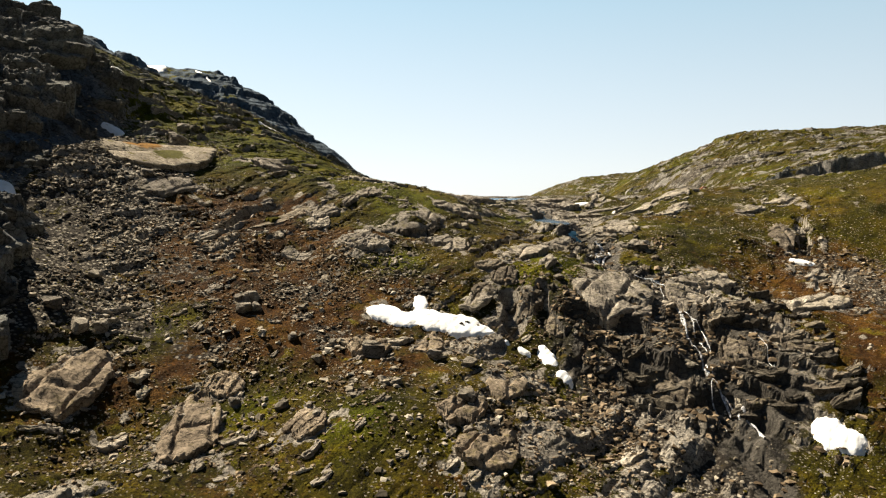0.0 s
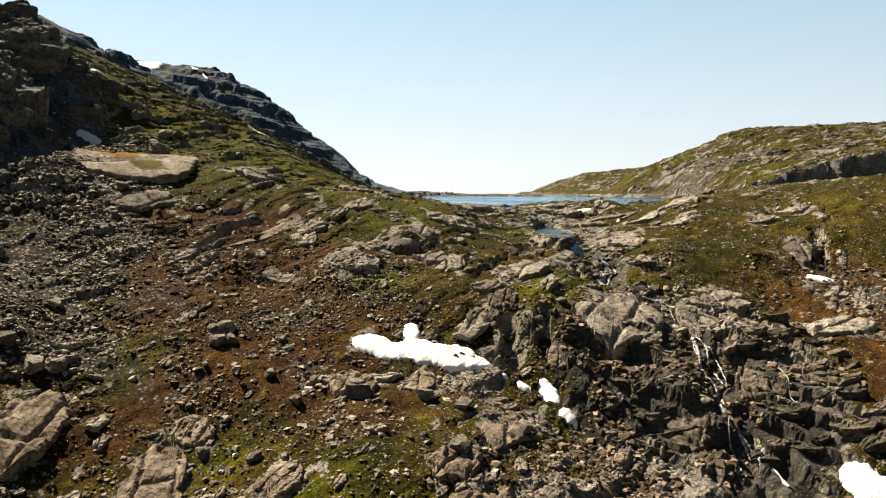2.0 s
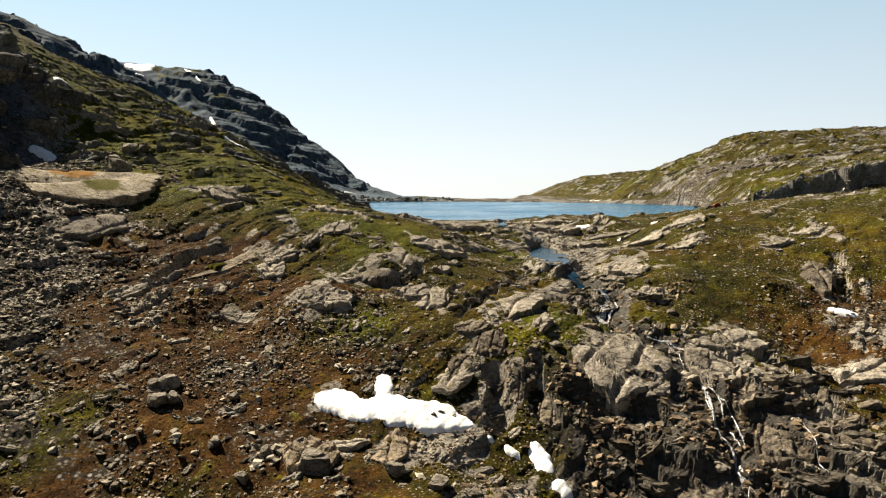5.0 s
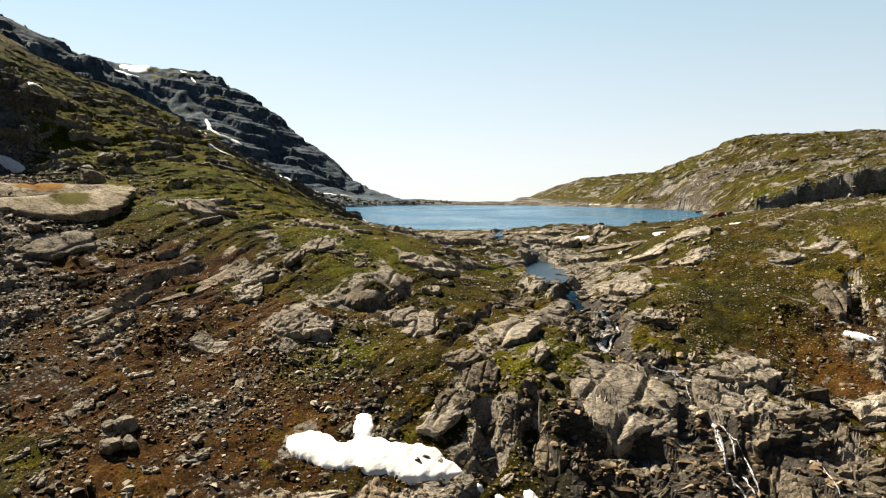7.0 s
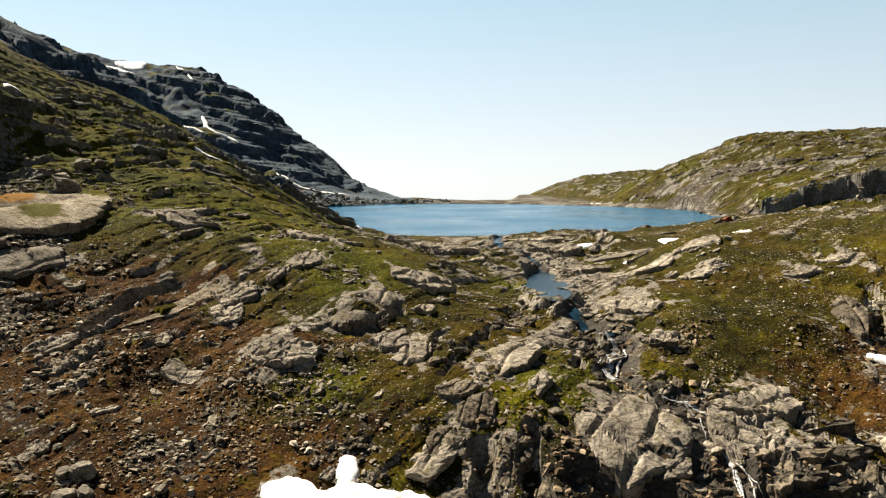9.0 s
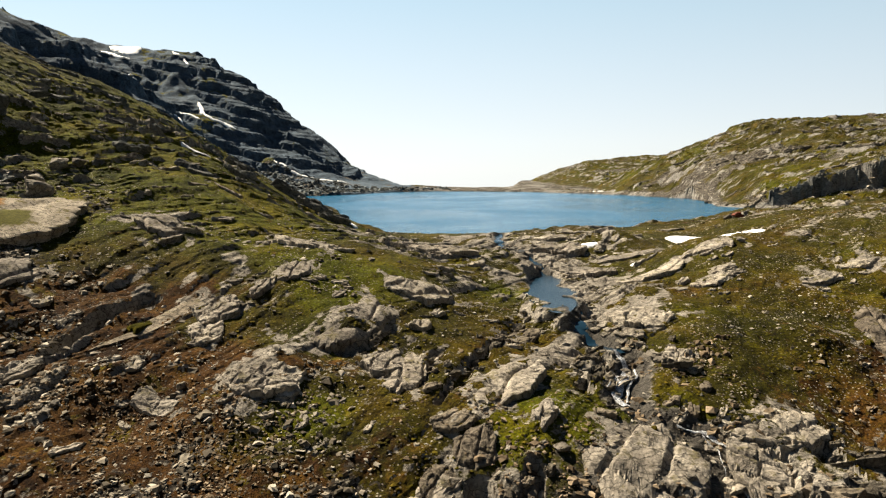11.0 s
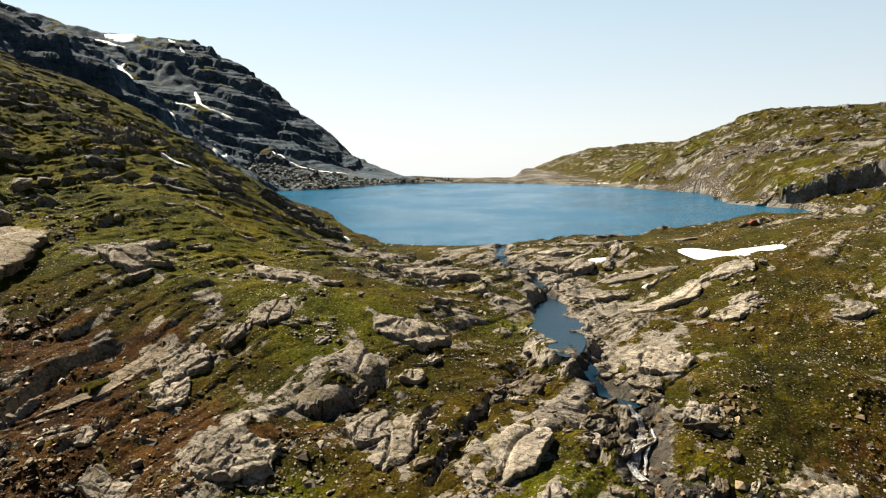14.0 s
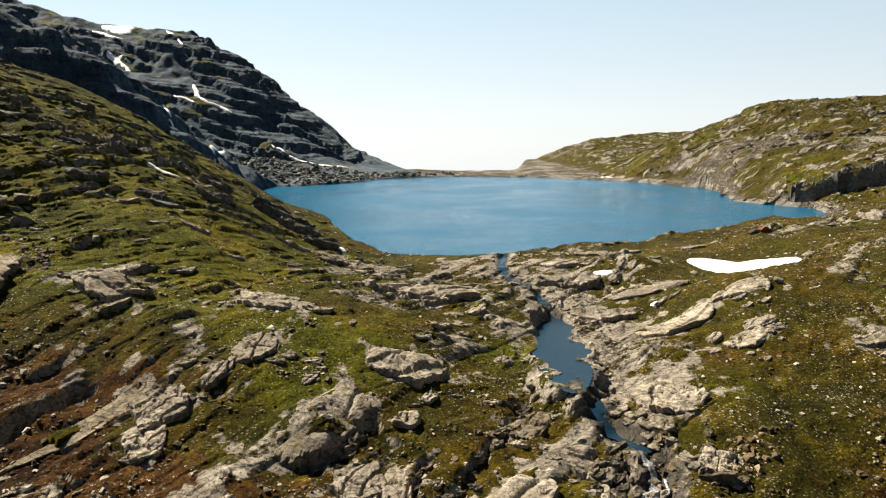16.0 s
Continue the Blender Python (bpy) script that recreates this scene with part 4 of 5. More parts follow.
# ledges round the waterfall, in tiers with dark clefts between
for k in range(112):
    tier, across = k // 14, k % 14
    x, y = 33 + across * 3.6 + rnd.uniform(-2.2, 2.2), 171 - tier * 5.6 + rnd.uniform(-2.4, 2.4)
    size = rnd.uniform(2.8, 8.0)
    if from_line(np.array([x]), np.array([y]), STREAM)[0] < 1.3 + 0.5 * size or max(patch(np.array([x]), np.array([y]), sx, sy, r, r)[0] for sx, sy, r in ((39, 161, 13), (58, 164, 8), (63, 173, 9), (63, 145, 7))) > 0.4:
        continue
    ob = lay("rock_ledge", (LEDGE_SHAPES, WALL_SHAPES, LEDGE_SHAPES)[k % 3][k % 5], x, y, (size * 1.35, size * rnd.uniform(0.5, 0.8), size * rnd.uniform(0.32, 0.5)), rnd.gauss(0.0, 0.45), 0.02, 0.7, 0.1)
    tagged(ob, "dark damp rock ledge, shade toned in, beside the thin waterfall", "rock ledge", "waterfall ledges")

# dark wet blocks round the upper cascade
rng = np.random.RandomState(67)
for k in range(46):
    x, y = rng.uniform(34, 56), rng.uniform(170, 198)
    size = rng.uniform(1.6, 4.2)
    if from_line(np.array([x]), np.array([y]), STREAM)[0] < 1.4 + 0.55 * size:
        continue
    ob = lay("rock_ledge", (LEDGE_SHAPES if k % 3 else WALL_SHAPES)[k % 5], x, y, (size * 1.4, size, size * rng.uniform(0.5, 0.8)), rng.normal(0.5, 0.6), 0.06, 0.6, 0.05)
    tagged(ob, "dark damp block beside the white cascade", "rock ledge", "cascade blocks")

# blocks fallen into the clefts
rng = np.random.RandomState(71)
for depth, half, course in CLEFTS:
    for (ax, ay), (bx_, by_) in zip(course, course[1:]):
        for _ in range(max(2, int(math.hypot(bx_ - ax, by_ - ay) / 1.6))):
            f, size = rng.uniform(), rng.uniform(1.0, 2.9)
            x, y = ax + f * (bx_ - ax) + rng.normal(0, 1.3), ay + f * (by_ - ay) + rng.normal(0, 1.0)
            ob = lay("fallen_block", (LEDGE_SHAPES if rng.uniform() < 0.65 else WALL_SHAPES)[rng.randint(5)], x, y, (size * 1.5, size, size * rng.uniform(0.5, 0.9)), rng.normal(0.8, 0.5), 0.1, 0.5, 0.05)
            tagged(ob, "dark fallen block in a cleft between slabs", "rock", "cleft blocks")

# low outcrops that barely break the turf
rng = np.random.RandomState(17)
ox, oy = rng.uniform(-110, 118, 900), rng.uniform(96, 330, 900)
oz, r_, st_, w_, br_, dk_ = ground(ox, oy, True)
want = 0.16 + 0.25 * ease(-0.2, 0.5, rough(ox, oy, 26, 2, 18)) - 0.22 * patch(ox, oy, 80, 212, 30, 30) - 0.25 * ease(85, 100, ox) * ease(235, 255, oy)
keep = np.nonzero((rng.uniform(0, 1, 900) < want) & (from_shore(ox, oy) > 4) & (from_line(ox, oy, STREAM[:9]) > 6) & (st_ < 0.7))[0][:170]
for k, i in enumerate(keep):
    size = min(8.5, 2.6 * math.exp(rng.normal(0.2, 0.4)))
    ob = lay("flat_rock", SLAB_SHAPES[k % 9], ox[i], oy[i], (size * 1.4, size * rng.uniform(0.6, 1.0), size * 0.42), rng.normal(0.75, 0.35), -0.10, 0.97, 0.15)
    tagged(ob, "low pale rock outcrop breaking the mossy turf", "rock", "low outcrops")

# flat broken rock in the heath at the foot of the slope
rng = np.random.RandomState(41)
for k in range(110):
    x, y = rng.uniform(-66, 22), rng.uniform(96, 150)
    if patch(np.array([x]), np.array([y]), -2, 141, 15, 5)[0] > 0.25:
        continue
    size = 1.5 * math.exp(rng.normal(0.2, 0.45))
    ob = lay("sunken_rock", SLAB_SHAPES[k % 9], x, y, (size * 1.3, size * rng.uniform(0.6, 0.95), size * 0.5), rng.normal(0.75, 0.5), -0.05, 0.95, 0.10)
    tagged(ob, "pale flat rock half sunk in brown heath", "rock", "heath rocks")

# rocks in bands across the grassy shoulder
rng = np.random.RandomState(47)
SHOULDER_SHAPES = [outcrop_mesh("shoulder_rock", 160 + k, CRAG_ROCK, 2.0, 2.0, 1.1, None, 24, 5 + k % 3, 2.2) for k in range(6)]
for k in range(190):
    x, y = rng.uniform(-185, -38), rng.uniform(222, 395)
    if rough(np.array([x]), np.array([y]), 30, 2, 48)[0] < -0.1 or from_shore(np.array([x]), np.array([y]))[0] < 4:
        continue
    size = 2.4 * math.exp(rng.normal(0.2, 0.6)) * (1 + 0.4 * (y > 300))
    ob = lay("shoulder_rock", SHOULDER_SHAPES[k % 6], x, y, (size * 1.7, size * rng.uniform(0.6, 1.2), size * rng.uniform(0.4, 0.8)), rng.normal(0.5, 0.6), -0.12, 0.95, 0.05)
    tagged(ob, "grey rock standing out of the grassy shoulder", "rock", "shoulder rocks")

# dark rock steps above the outlet
for k, (x, y, size) in enumerate(((-47, 321, 12), (-38, 318, 11), (-30, 309, 9), (-58, 296, 9), (-84, 272, 8), (-40, 330, 10), (-63, 312, 8), (-52, 338, 11))):
    ob = lay("rock_step", CRAG_SHAPES[k % 6], x, y, (size * 1.6, size * 0.9, size * 0.5), 0.35 + 0.3 * math.sin(3 * k), -0.02, 0.85, 0.0)
    tagged(ob, "dark rock step in the grassy shoulder above the lake", "rock", "shoulder steps")

# x, y, size in metres
BOULDERS = ((-84.6, 225.3, 7.0), (-79.8, 190.7, 4.0), (-88.7, 232.3, 5.7), (-90.2, 245.2, 6.5), (-39.3, 142.0, 4.2), (-37.1, 138.4, 3.3), (-71.3, 127.3, 4.4), (-65.6, 125.0, 4.5), (-62.5, 127.0, 3.9), (-13.5, 128.3, 4.9), (4.8, 124.3, 4.1), (4.3, 112.8, 4.1), (-50.6, 90.7, 2.8), (-1.4, 126.9, 3.7), (-28.1, 130.7, 2.1), (-12.9, 126.7, 5.1), (-22.6, 124.6, 2.6), (-39.6, 137.4, 3.9), (-28.5, 130.2, 2.3), (-41.1, 141.8, 3.2), (-18.5, 177.7, 2.3), (-32.0, 170.2, 2.2), (-88.5, 251.6, 4.6), (-7.0, 253.4, 3.8), (-26.5, 113.8, 2.8), (-20.2, 110.2, 2.3),)
for k, (x, y, size) in enumerate(BOULDERS):
    size = 0.75 * size
    ob = lay("boulder", BOULDER_SHAPES[k % 8], x, y, (size * 1.15, size, size * 0.85), k * 1.7, 0.28, 0.4)
    tagged(ob, "angular grey boulder resting on the stony slope", "boulder", "boulders")

for x, y, size, mat in ((128, 345, 4.4, RUST_ROCK), (128 - 3.2, 345 + 0.8, 3.4, WET_SHADE_ROCK)):
    ob = lay("boulder", broken_rock("boulder", int(10 * size), 6, mat), x, y, (size * 1.2, size, size * 0.75), 0.4, 0.3, 0.3)
    tagged(ob, "dark rusty boulder on the lake shore", "boulder", "shore boulders")

# stones washed out along the brook
rng = np.random.RandomState(29)
for k in range(90):
    i = rng.randint(0, 10)
    f, a = rng.uniform(), rng.choice((-1, 1)) * rng.uniform(1.6, 5.0)
    x = STREAM[i][0] + f * (STREAM[i + 1][0] - STREAM[i][0]) + a
    y = STREAM[i][1] + f * (STREAM[i + 1][1] - STREAM[i][1])
    if patch(np.array([x]), np.array([y]), 36.3, 241, 5.0, 24, -0.065)[0] > 0.3 or y > 322:
        continue
    size = rng.uniform(0.7, 2.2)
    ob = lay("boulder", BOULDER_SHAPES[k % 8], x, y, (size * 1.4, size, size * 0.6), rng.uniform(0, 6.3), 0.15, 0.5)
    tagged(ob, "rounded grey stone on the bank of the brook", "boulder", "brook stones")

# dark crags that stand out of the shoulder: blocks in rough tiers
rnd = random.Random(5)
CRAGS = ((-128, 236, 13), (-122, 212, 14), (-134, 222, 15), (-116, 198, 12), (-128, 196, 14), (-120, 180, 12), (-112, 172, 8), (-140, 210, 15), (-136, 246, 12), (-126, 252, 10), (-118, 244, 9), (-104, 178, 6), (-86, 122, 13), (-81, 111, 12), (-90, 137, 10), (-94, 150, 9), (-150, 262, 15), (-158, 248, 16))
for k, (x, y, size) in enumerate(CRAGS):
    crag = new("crag")
    crag.location = (x, y, slope_at(x, y, 0.4 * size)[0])
    tagged(crag, "dark layered crag on the steep mountain shoulder", "crag", "dark crags")
    for tier in range(3):
        w = size * rnd.uniform(1.3, 1.9) * (1.15 - 0.17 * tier)
        plate = new(("base_plate", "middle_plate", "top_plate")[tier], CRAG_SHAPES[(k + 2 * tier) % 6])
        plate.parent = crag
        plate.matrix_basis = Matrix.Translation((-0.16 * size * tier + rnd.uniform(-1, 1), 0.14 * size * tier + rnd.uniform(-1, 1), -0.05 * size + 0.27 * size * tier)) @ Matrix.Rotation(rnd.uniform(0.15, 0.42), 4, "X") @ Matrix.Rotation(rnd.uniform(0.12, 0.4), 4, "Y") @ Matrix.Rotation(rnd.gauss(0.75, 0.35), 4, "Z") @ Matrix.Diagonal((w / 2, w * 0.42, size * rnd.uniform(0.24, 0.32), 1))

# tilted pale tops of the crag
rng = np.random.RandomState(61)
for k in range(34):
    x, y = rng.uniform(-152, -106), rng.uniform(168, 262)
    size = rng.uniform(5, 11)
    ob = lay("rock_plate", CRAG_SHAPES[k % 6], x, y, (size * 1.6, size, size * 0.5), rng.normal(0.7, 0.3), 0.0, 0.55, 0.12)
    tagged(ob, "grey tilted rock plate on the dark crag", "rock", "crag plates")

# the wall of rock at the foot of the scree, its near face in shade
for x, y, wide, tall in ((-89, 133, 13, 9), (-84, 123, 12, 10), (-80, 113, 10, 10), (-78, 104, 9, 10), (-74, 96, 9, 9)):
    base = slope_at(x, y, 3)[0]
    ob = new("rock_block", DARK_SHAPES[(x + y) % 5])
    ob.matrix_world = Matrix.Translation((x, y, base + 0.2 * tall)) @ Matrix.Rotation(rnd.uniform(-0.4, 0.4), 4, "Z") @ Matrix.Diagonal((wide / 2, wide * 0.55, tall / 2, 1))
    tagged(ob, "tall dark rock wall beside the stony slope", "crag", "rock wall")

# the crag over the far cove: buttresses with steep broken fronts
for k in range(13):
    x, y = 222 + 5.6 * k + rnd.uniform(-1.5, 1.5), 515 - 0.55 * k + rnd.uniform(-2.5, 2.5)
    top = float(landform(np.array([x]), np.array([y + 6.0]))[0])
    ob = new("rock_buttress", CRAG_SHAPES[k % 6])
    deep = rnd.uniform(9, 13)
    ob.matrix_world = Matrix.Translation((x, y, top - 0.55 * deep + rnd.uniform(-1.5, 0.5))) @ Matrix.Rotation(rnd.gauss(0.1, 0.3), 4, "Z") @ Matrix.Diagonal((rnd.uniform(4.5, 7), rnd.uniform(5, 7), deep * 0.62, 1))
    tagged(ob, "dark steep crag above the lake cove", "crag", "lakeside crags")

# ledges on the hill across the lake
HILL_SHAPES = [outcrop_mesh("rock_ledge", 700 + k, HILL_ROCK, 2.0, 2.0, 1.2, None, 36, 6 + k % 3, 2.4) for k in range(5)]
rng = np.random.RandomState(53)
for k in range(270):
    x, y = rng.uniform(206, 470), rng.uniform(520, 850)
    if x > 230 + 0.62 * (y - 400) or rough(np.array([x]), np.array([y]), 40, 2, 54)[0] < -0.15:
        continue
    size = 4.4 * math.exp(rng.normal(0.1, 0.5))
    ob = lay("rock_ledge", HILL_SHAPES[k % 5], x, y, (size * 1.7, size * rng.uniform(0.6, 1.0), size * rng.uniform(0.45, 0.75)), rng.normal(0.15, 0.35), -0.06, 0.9, 0.0)
    tagged(ob, "grey rock ledge on the grassy hill across the lake", "rock ledge", "far ledges")

# fallen boulders, most of them under the crags and below the waterfall
rng = np.random.RandomState(11)
bx, by = rng.uniform(-125, 125, 6000), rng.uniform(97, 318, 6000)
bz, r_, st_, w_, br_, dk_ = ground(bx, by, True)
chance = 0.05 + 0.5 * st_ + 0.25 * w_ + 0.12 * r_
keep = np.nonzero((rng.uniform(0, 1, 6000) < chance) & (from_shore(bx, by) > 3) & (from_line(bx, by, STREAM[:9]) > 4))[0][:290]
for k, i in enumerate(keep):
    size = min(2.6, 0.72 * math.exp(rng.normal(0.2, 0.42)))
    ob = lay("boulder", BOULDER_SHAPES[k % 8], bx[i], by[i], (size * rng.uniform(0.9, 1.5), size * rng.uniform(0.8, 1.1), size * rng.uniform(0.55, 0.9)), rng.uniform(0, 6.3), 0.22, 0.5)
    tagged(ob, "small angular boulder lying in heath and moss", "boulder", "scattered boulders")


# ---- loose stones and turf, too many to count ----
def strew(name, number, area, sizes, seed, chance, flat=0.6, mat=LOOSE):
    """Angular stones over a stretch of the hillside, joined into one mesh."""
    g = np.random.RandomState(seed)
    x, y = g.uniform(area[0], area[1], number), g.uniform(area[2], area[3], number)
    z, rk, st, wt, br, dk = ground(x, y, True)
    clump = 1.9 * ease(0.35, 0.85, 0.5 + 0.5 * rough(x, y, 9, 4, seed, 0.65))
    ok = (g.uniform(0, 1, number) < chance(rk, st, wt, br) * (0.06 + 1.05 * clump) * (1 - 0.2 * patch(x, y, 82, 216, 22, 32))) & (from_shore(x, y) > 1.5) & (from_line(x, y, STREAM[:9]) > 2.2)
    x, y, z = x[ok], y[ok], z[ok]
    m = len(x)
    size = np.clip(sizes[0] * np.exp(g.normal(0, 0.75, m)), 0.14, sizes[1])
    corner = np.array([(i, j, k) for k in (-1, 1) for j in (-1, 1) for i in (-1, 1)], float)
    v = corner[None] * g.uniform(0.35, 1.25, (m, 8, 3))
    v[:, 4:, :2] *= g.uniform(0.4, 0.85, (m, 1, 2))
    v = v * np.stack([np.ones(m), g.uniform(0.6, 1.0, m), g.uniform(0.18, 0.18 + 0.5 * flat, m)], 1)[:, None, :] * (size / 2)[:, None, None]
    turn, tilt = g.uniform(0, 6.3, m), g.normal(0, 0.35, m)
    c, s = np.cos(tilt)[:, None], np.sin(tilt)[:, None]
    v = np.stack([v[..., 0], c * v[..., 1] - s * v[..., 2], s * v[..., 1] + c * v[..., 2]], -1)
    c, s = np.cos(turn)[:, None], np.sin(turn)[:, None]
    v = np.stack([c * v[..., 0] - s * v[..., 1] + x[:, None], s * v[..., 0] + c * v[..., 1] + y[:, None], v[..., 2] + (z + 0.08 * size)[:, None]], -1)
    q = np.array(((0, 2, 3, 1), (4, 5, 7, 6), (0, 1, 5, 4), (2, 6, 7, 3), (0, 4, 6, 2), (1, 3, 7, 5)))
    f = (q[None] + 8 * np.arange(m)[:, None, None]).reshape(-1, 4)
    return new(name, mesh_of(name, v.reshape(-1, 3), f, mat))


tagged(strew("scree", 80000, (-125, 10, 92, 235), (0.48, 1.7), 21, lambda r, s, w, b: 0.75 * s**1.5), "grey angular scree below the crags", "scree", kind="stuff")
tagged(strew("rubble", 22000, (8, 125, 92, 200), (0.6, 2.0), 22, lambda r, s, w, b: 0.75 * s + 0.3 * w, 0.6, BROWN_STONES), "broken rubble at the foot of the waterfall", "rubble", kind="stuff")
tagged(strew("stones", 190000, (-185, 175, 92, 400), (0.30, 1.2), 23, lambda r, s, w, b: (0.17 + 0.28 * s + 0.15 * r + 0.2 * np.clip(b, 0, 1)) * (0.45 + 0.55 * ease(-0.3, 0.1, b))), "pale loose stones scattered over moss and heath", "stones", kind="stuff")

tagged(strew("gravel", 60000, (-80, 34, 92, 172), (0.30, 0.9), 27, lambda r, s, w, b: 0.18 + 0.25 * np.clip(b, 0, 1), 0.6, BROWN_STONES), "brown and grey gravel scattered through the heath", "gravel", kind="stuff")
tagged(strew("boulder_field", 16000, (-210, 20, 690, 915), (2.2, 7.0), 24, lambda r, s, w, b: 0.5 * s, 0.9, HAZED_STONES), "grey boulder field at the foot of the mountain", "boulder field", kind="stuff")
tagged(strew("boulder_field", 9000, (185, 340, 420, 540), (1.0, 3.2), 25, lambda r, s, w, b: 0.12 + 0.5 * s, 0.9), "pale boulders below the lakeside crag", "boulder field", kind="stuff")
tagged(strew("boulder_field", 9000, (20, 330, 640, 900), (1.1, 3.6), 26, lambda r, s, w, b: 0.05 + 0.35 * s + 0.2 * r, 0.9), "grey boulders along the far lake shore", "boulder field", kind="stuff")


def make_turf():
    m, n, l, s = material("grass_blades")
    where = place_of(n, l)
    a = n.new("ShaderNodeAttribute")
    a.attribute_name = "brown"
    green = ramp(n, l, speckle(n, l, where, 0.055, 5, 0.65), (0.3, (0.030, 0.030, 0.0035)), (0.5, (0.060, 0.049, 0.005)), (0.68, (0.10, 0.070, 0.008)))
    heath = ramp(n, l, speckle(n, l, where, 0.11, 6, 0.7), (0.3, (0.021, 0.012, 0.005)), (0.5, (0.048, 0.026, 0.008)), (0.62, (0.088, 0.045, 0.010)))
    colour = blend(n, l, ramp(n, l, a.outputs["Fac"], (0.25, 0.0), (0.6, 1.0)), green, heath)
    geo = n.new("ShaderNodeNewGeometry")
    colour = blend(n, l, 1.0, colour, ramp(n, l, geo.outputs["Random Per Island"], (0.0, 0.6), (1.0, 1.4)), "MULTIPLY")
    l.new(colour, s.inputs["Base Color"])
    s.inputs["Roughness"].default_value = 0.8
    s.inputs["Specular IOR Level"].default_value = 0.03
    return m


def tufts(number, seed):
    g = np.random.RandomState(seed)
    x, y = g.uniform(-120, 122, number), g.uniform(94, 318, number)
    z, rk, st, wt, br, dk = ground(x, y, True)
    ok = (rk < 0.4) & (g.uniform(0, 1, number) > 0.75 * st) & (wt < 0.5) & (from_shore(x, y) > 2)
    x, y, z, br = x[ok], y[ok], z[ok], br[ok]
    m = len(x)
    h, w = g.uniform(0.03, 0.15, m), g.uniform(0.35, 0.9, m)
    a = g.uniform(0, 6.3, (m, 5)) * 0.2 + np.arange(5) * 1.257
    tip = np.stack([x + g.normal(0, 0.1, m), y + g.normal(0, 0.1, m), z + h], 1)
    ring = np.stack([x[:, None] + np.cos(a) * w[:, None] * 0.6, y[:, None] + np.sin(a) * w[:, None] * 0.6, np.repeat(z[:, None] - 0.1, 5, 1)], -1)
    v = np.concatenate([tip[:, None], ring], 1).reshape(-1, 3)
    f = (np.array([(0, 1 + k, 1 + (k + 1) % 5) for k in range(5)])[None] + 6 * np.arange(m)[:, None, None]).reshape(-1, 3)
    me = mesh_of("grass", v, f, make_turf())
    me.attributes.new("brown", "FLOAT", "POINT").data.foreach_set("value", np.repeat(br, 6).astype(np.float32))
    return new("grass", me)


tagged(tufts(26000, 31), "low tufts of olive and brown mountain grass", "grass", kind="stuff")


# ---- snow ----
def snow(blobs, thick, step, words, wild=0.6, smooth=1.6):
    """Old snow lying in hollows: a sheet that thins out and sinks under the ground at its ragged edge."""
    x0, x1 = min(b[0] - max(b[2], b[3]) for b in blobs) - 2 * step, max(b[0] + max(b[2], b[3]) for b in blobs) + 2 * step
    y0, y1 = min(b[1] - max(b[2], b[3]) for b in blobs) - 2 * step, max(b[1] + max(b[2], b[3]) for b in blobs) + 2 * step
    sx, sy = np.meshgrid(np.arange(x0, x1, step), np.arange(y0, y1, step))
    shape, x, y = sx.shape, sx.ravel(), sy.ravel()
    field = np.full(x.shape, -9.0)
    for cx, cy, rx, ry, turn in blobs:
        c, s = math.cos(turn), math.sin(turn)
        q = np.hypot(((x - cx) * c + (y - cy) * s) / rx, (-(x - cx) * s + (y - cy) * c) / ry)
        field = np.maximum(field, (1 - q) * min(rx, ry))
    field = field + wild * 0.35 * rough(x, y, 2.2 * wild + 0.6, 4, 81)
    d = smooth
    bed = np.mean([ground(x + i * d, y + j * d) for i, j in ((0, 0), (1, 0), (-1, 0), (0, 1), (0, -1), (0.7, 0.7), (-0.7, 0.7), (0.7, -0.7), (-0.7, -0.7))], 0)
    z = bed + np.where(field > 0, 0.25 + thick * (1 - np.exp(-field / thick)), np.maximum(2.5 * field, -4 * thick - 2) + 0.25)
    f = grid_faces(shape[1], shape[0])
    f = f[(field[f] > -1.2 * wild).any(1)]
    used, back = np.unique(f, return_inverse=True)
    v = np.stack([x, y, z], 1)[used]
    return tagged(new("snow_patch", mesh_of("snow_patch", v, back.reshape(-1, 4), SNOW, True)), words, "snow patch", "old snow patches")


snow(((-11.5, 142.8, 4.0, 2.6, 0.1), (-8.0, 141.6, 4.4, 2.5, -0.1), (-4.5, 146.0, 1.4, 3.4, 0.1), (-3.4, 142.4, 4.2, 3.2, 0), (3.2, 142.6, 5.6, 3.0, 0.1), (7.8, 142.7, 2.9, 1.5, -0.2), (10.6, 141.9, 1.6, 0.6, -0.4), (13.2, 140.9, 0.9, 0.35, -0.45), (16.4, 139.6, 1.1, 0.4, -0.6)), 0.45, 0.22, "large white snow patch in a hollow of the slope", 1.15, 2.4)
snow(((21.2, 138.6, 1.5, 3.4, 0.35),), 0.6, 0.22, "narrow white snow tongue in the rocky gully")
snow(((23.8, 133.6, 1.5, 1.6, 0),), 0.5, 0.22, "small white snow remnant in the rocky gully")
snow(((70.0, 123.2, 3.2, 3.6, 0), (71.8, 121.4, 3.0, 2.6, 0)), 0.9, 0.25, "rounded white snow patch below the waterfall cliff", 0.6, 3.0)
snow(((99.3, 193.2, 3.4, 1.1, -0.35),), 0.5, 0.25, "thin white snow strip on the rusty slope")
snow(((97, 311, 9, 4.2, -0.8), (102, 302, 11, 4.2, -1.0), (107, 294, 10, 3.4, -1.05)), 1.5, 0.4, "long white snow field near the lake shore", 0.35, 3.0)
snow(((58.2, 296.8, 2.9, 1.7, 0),), 0.5, 0.3, "small white snow patch on the lakeside rocks")
snow(((66, 268.0, 1.3, 0.8, 0.3),), 0.5, 0.3, "small white snow patch beside the brook")
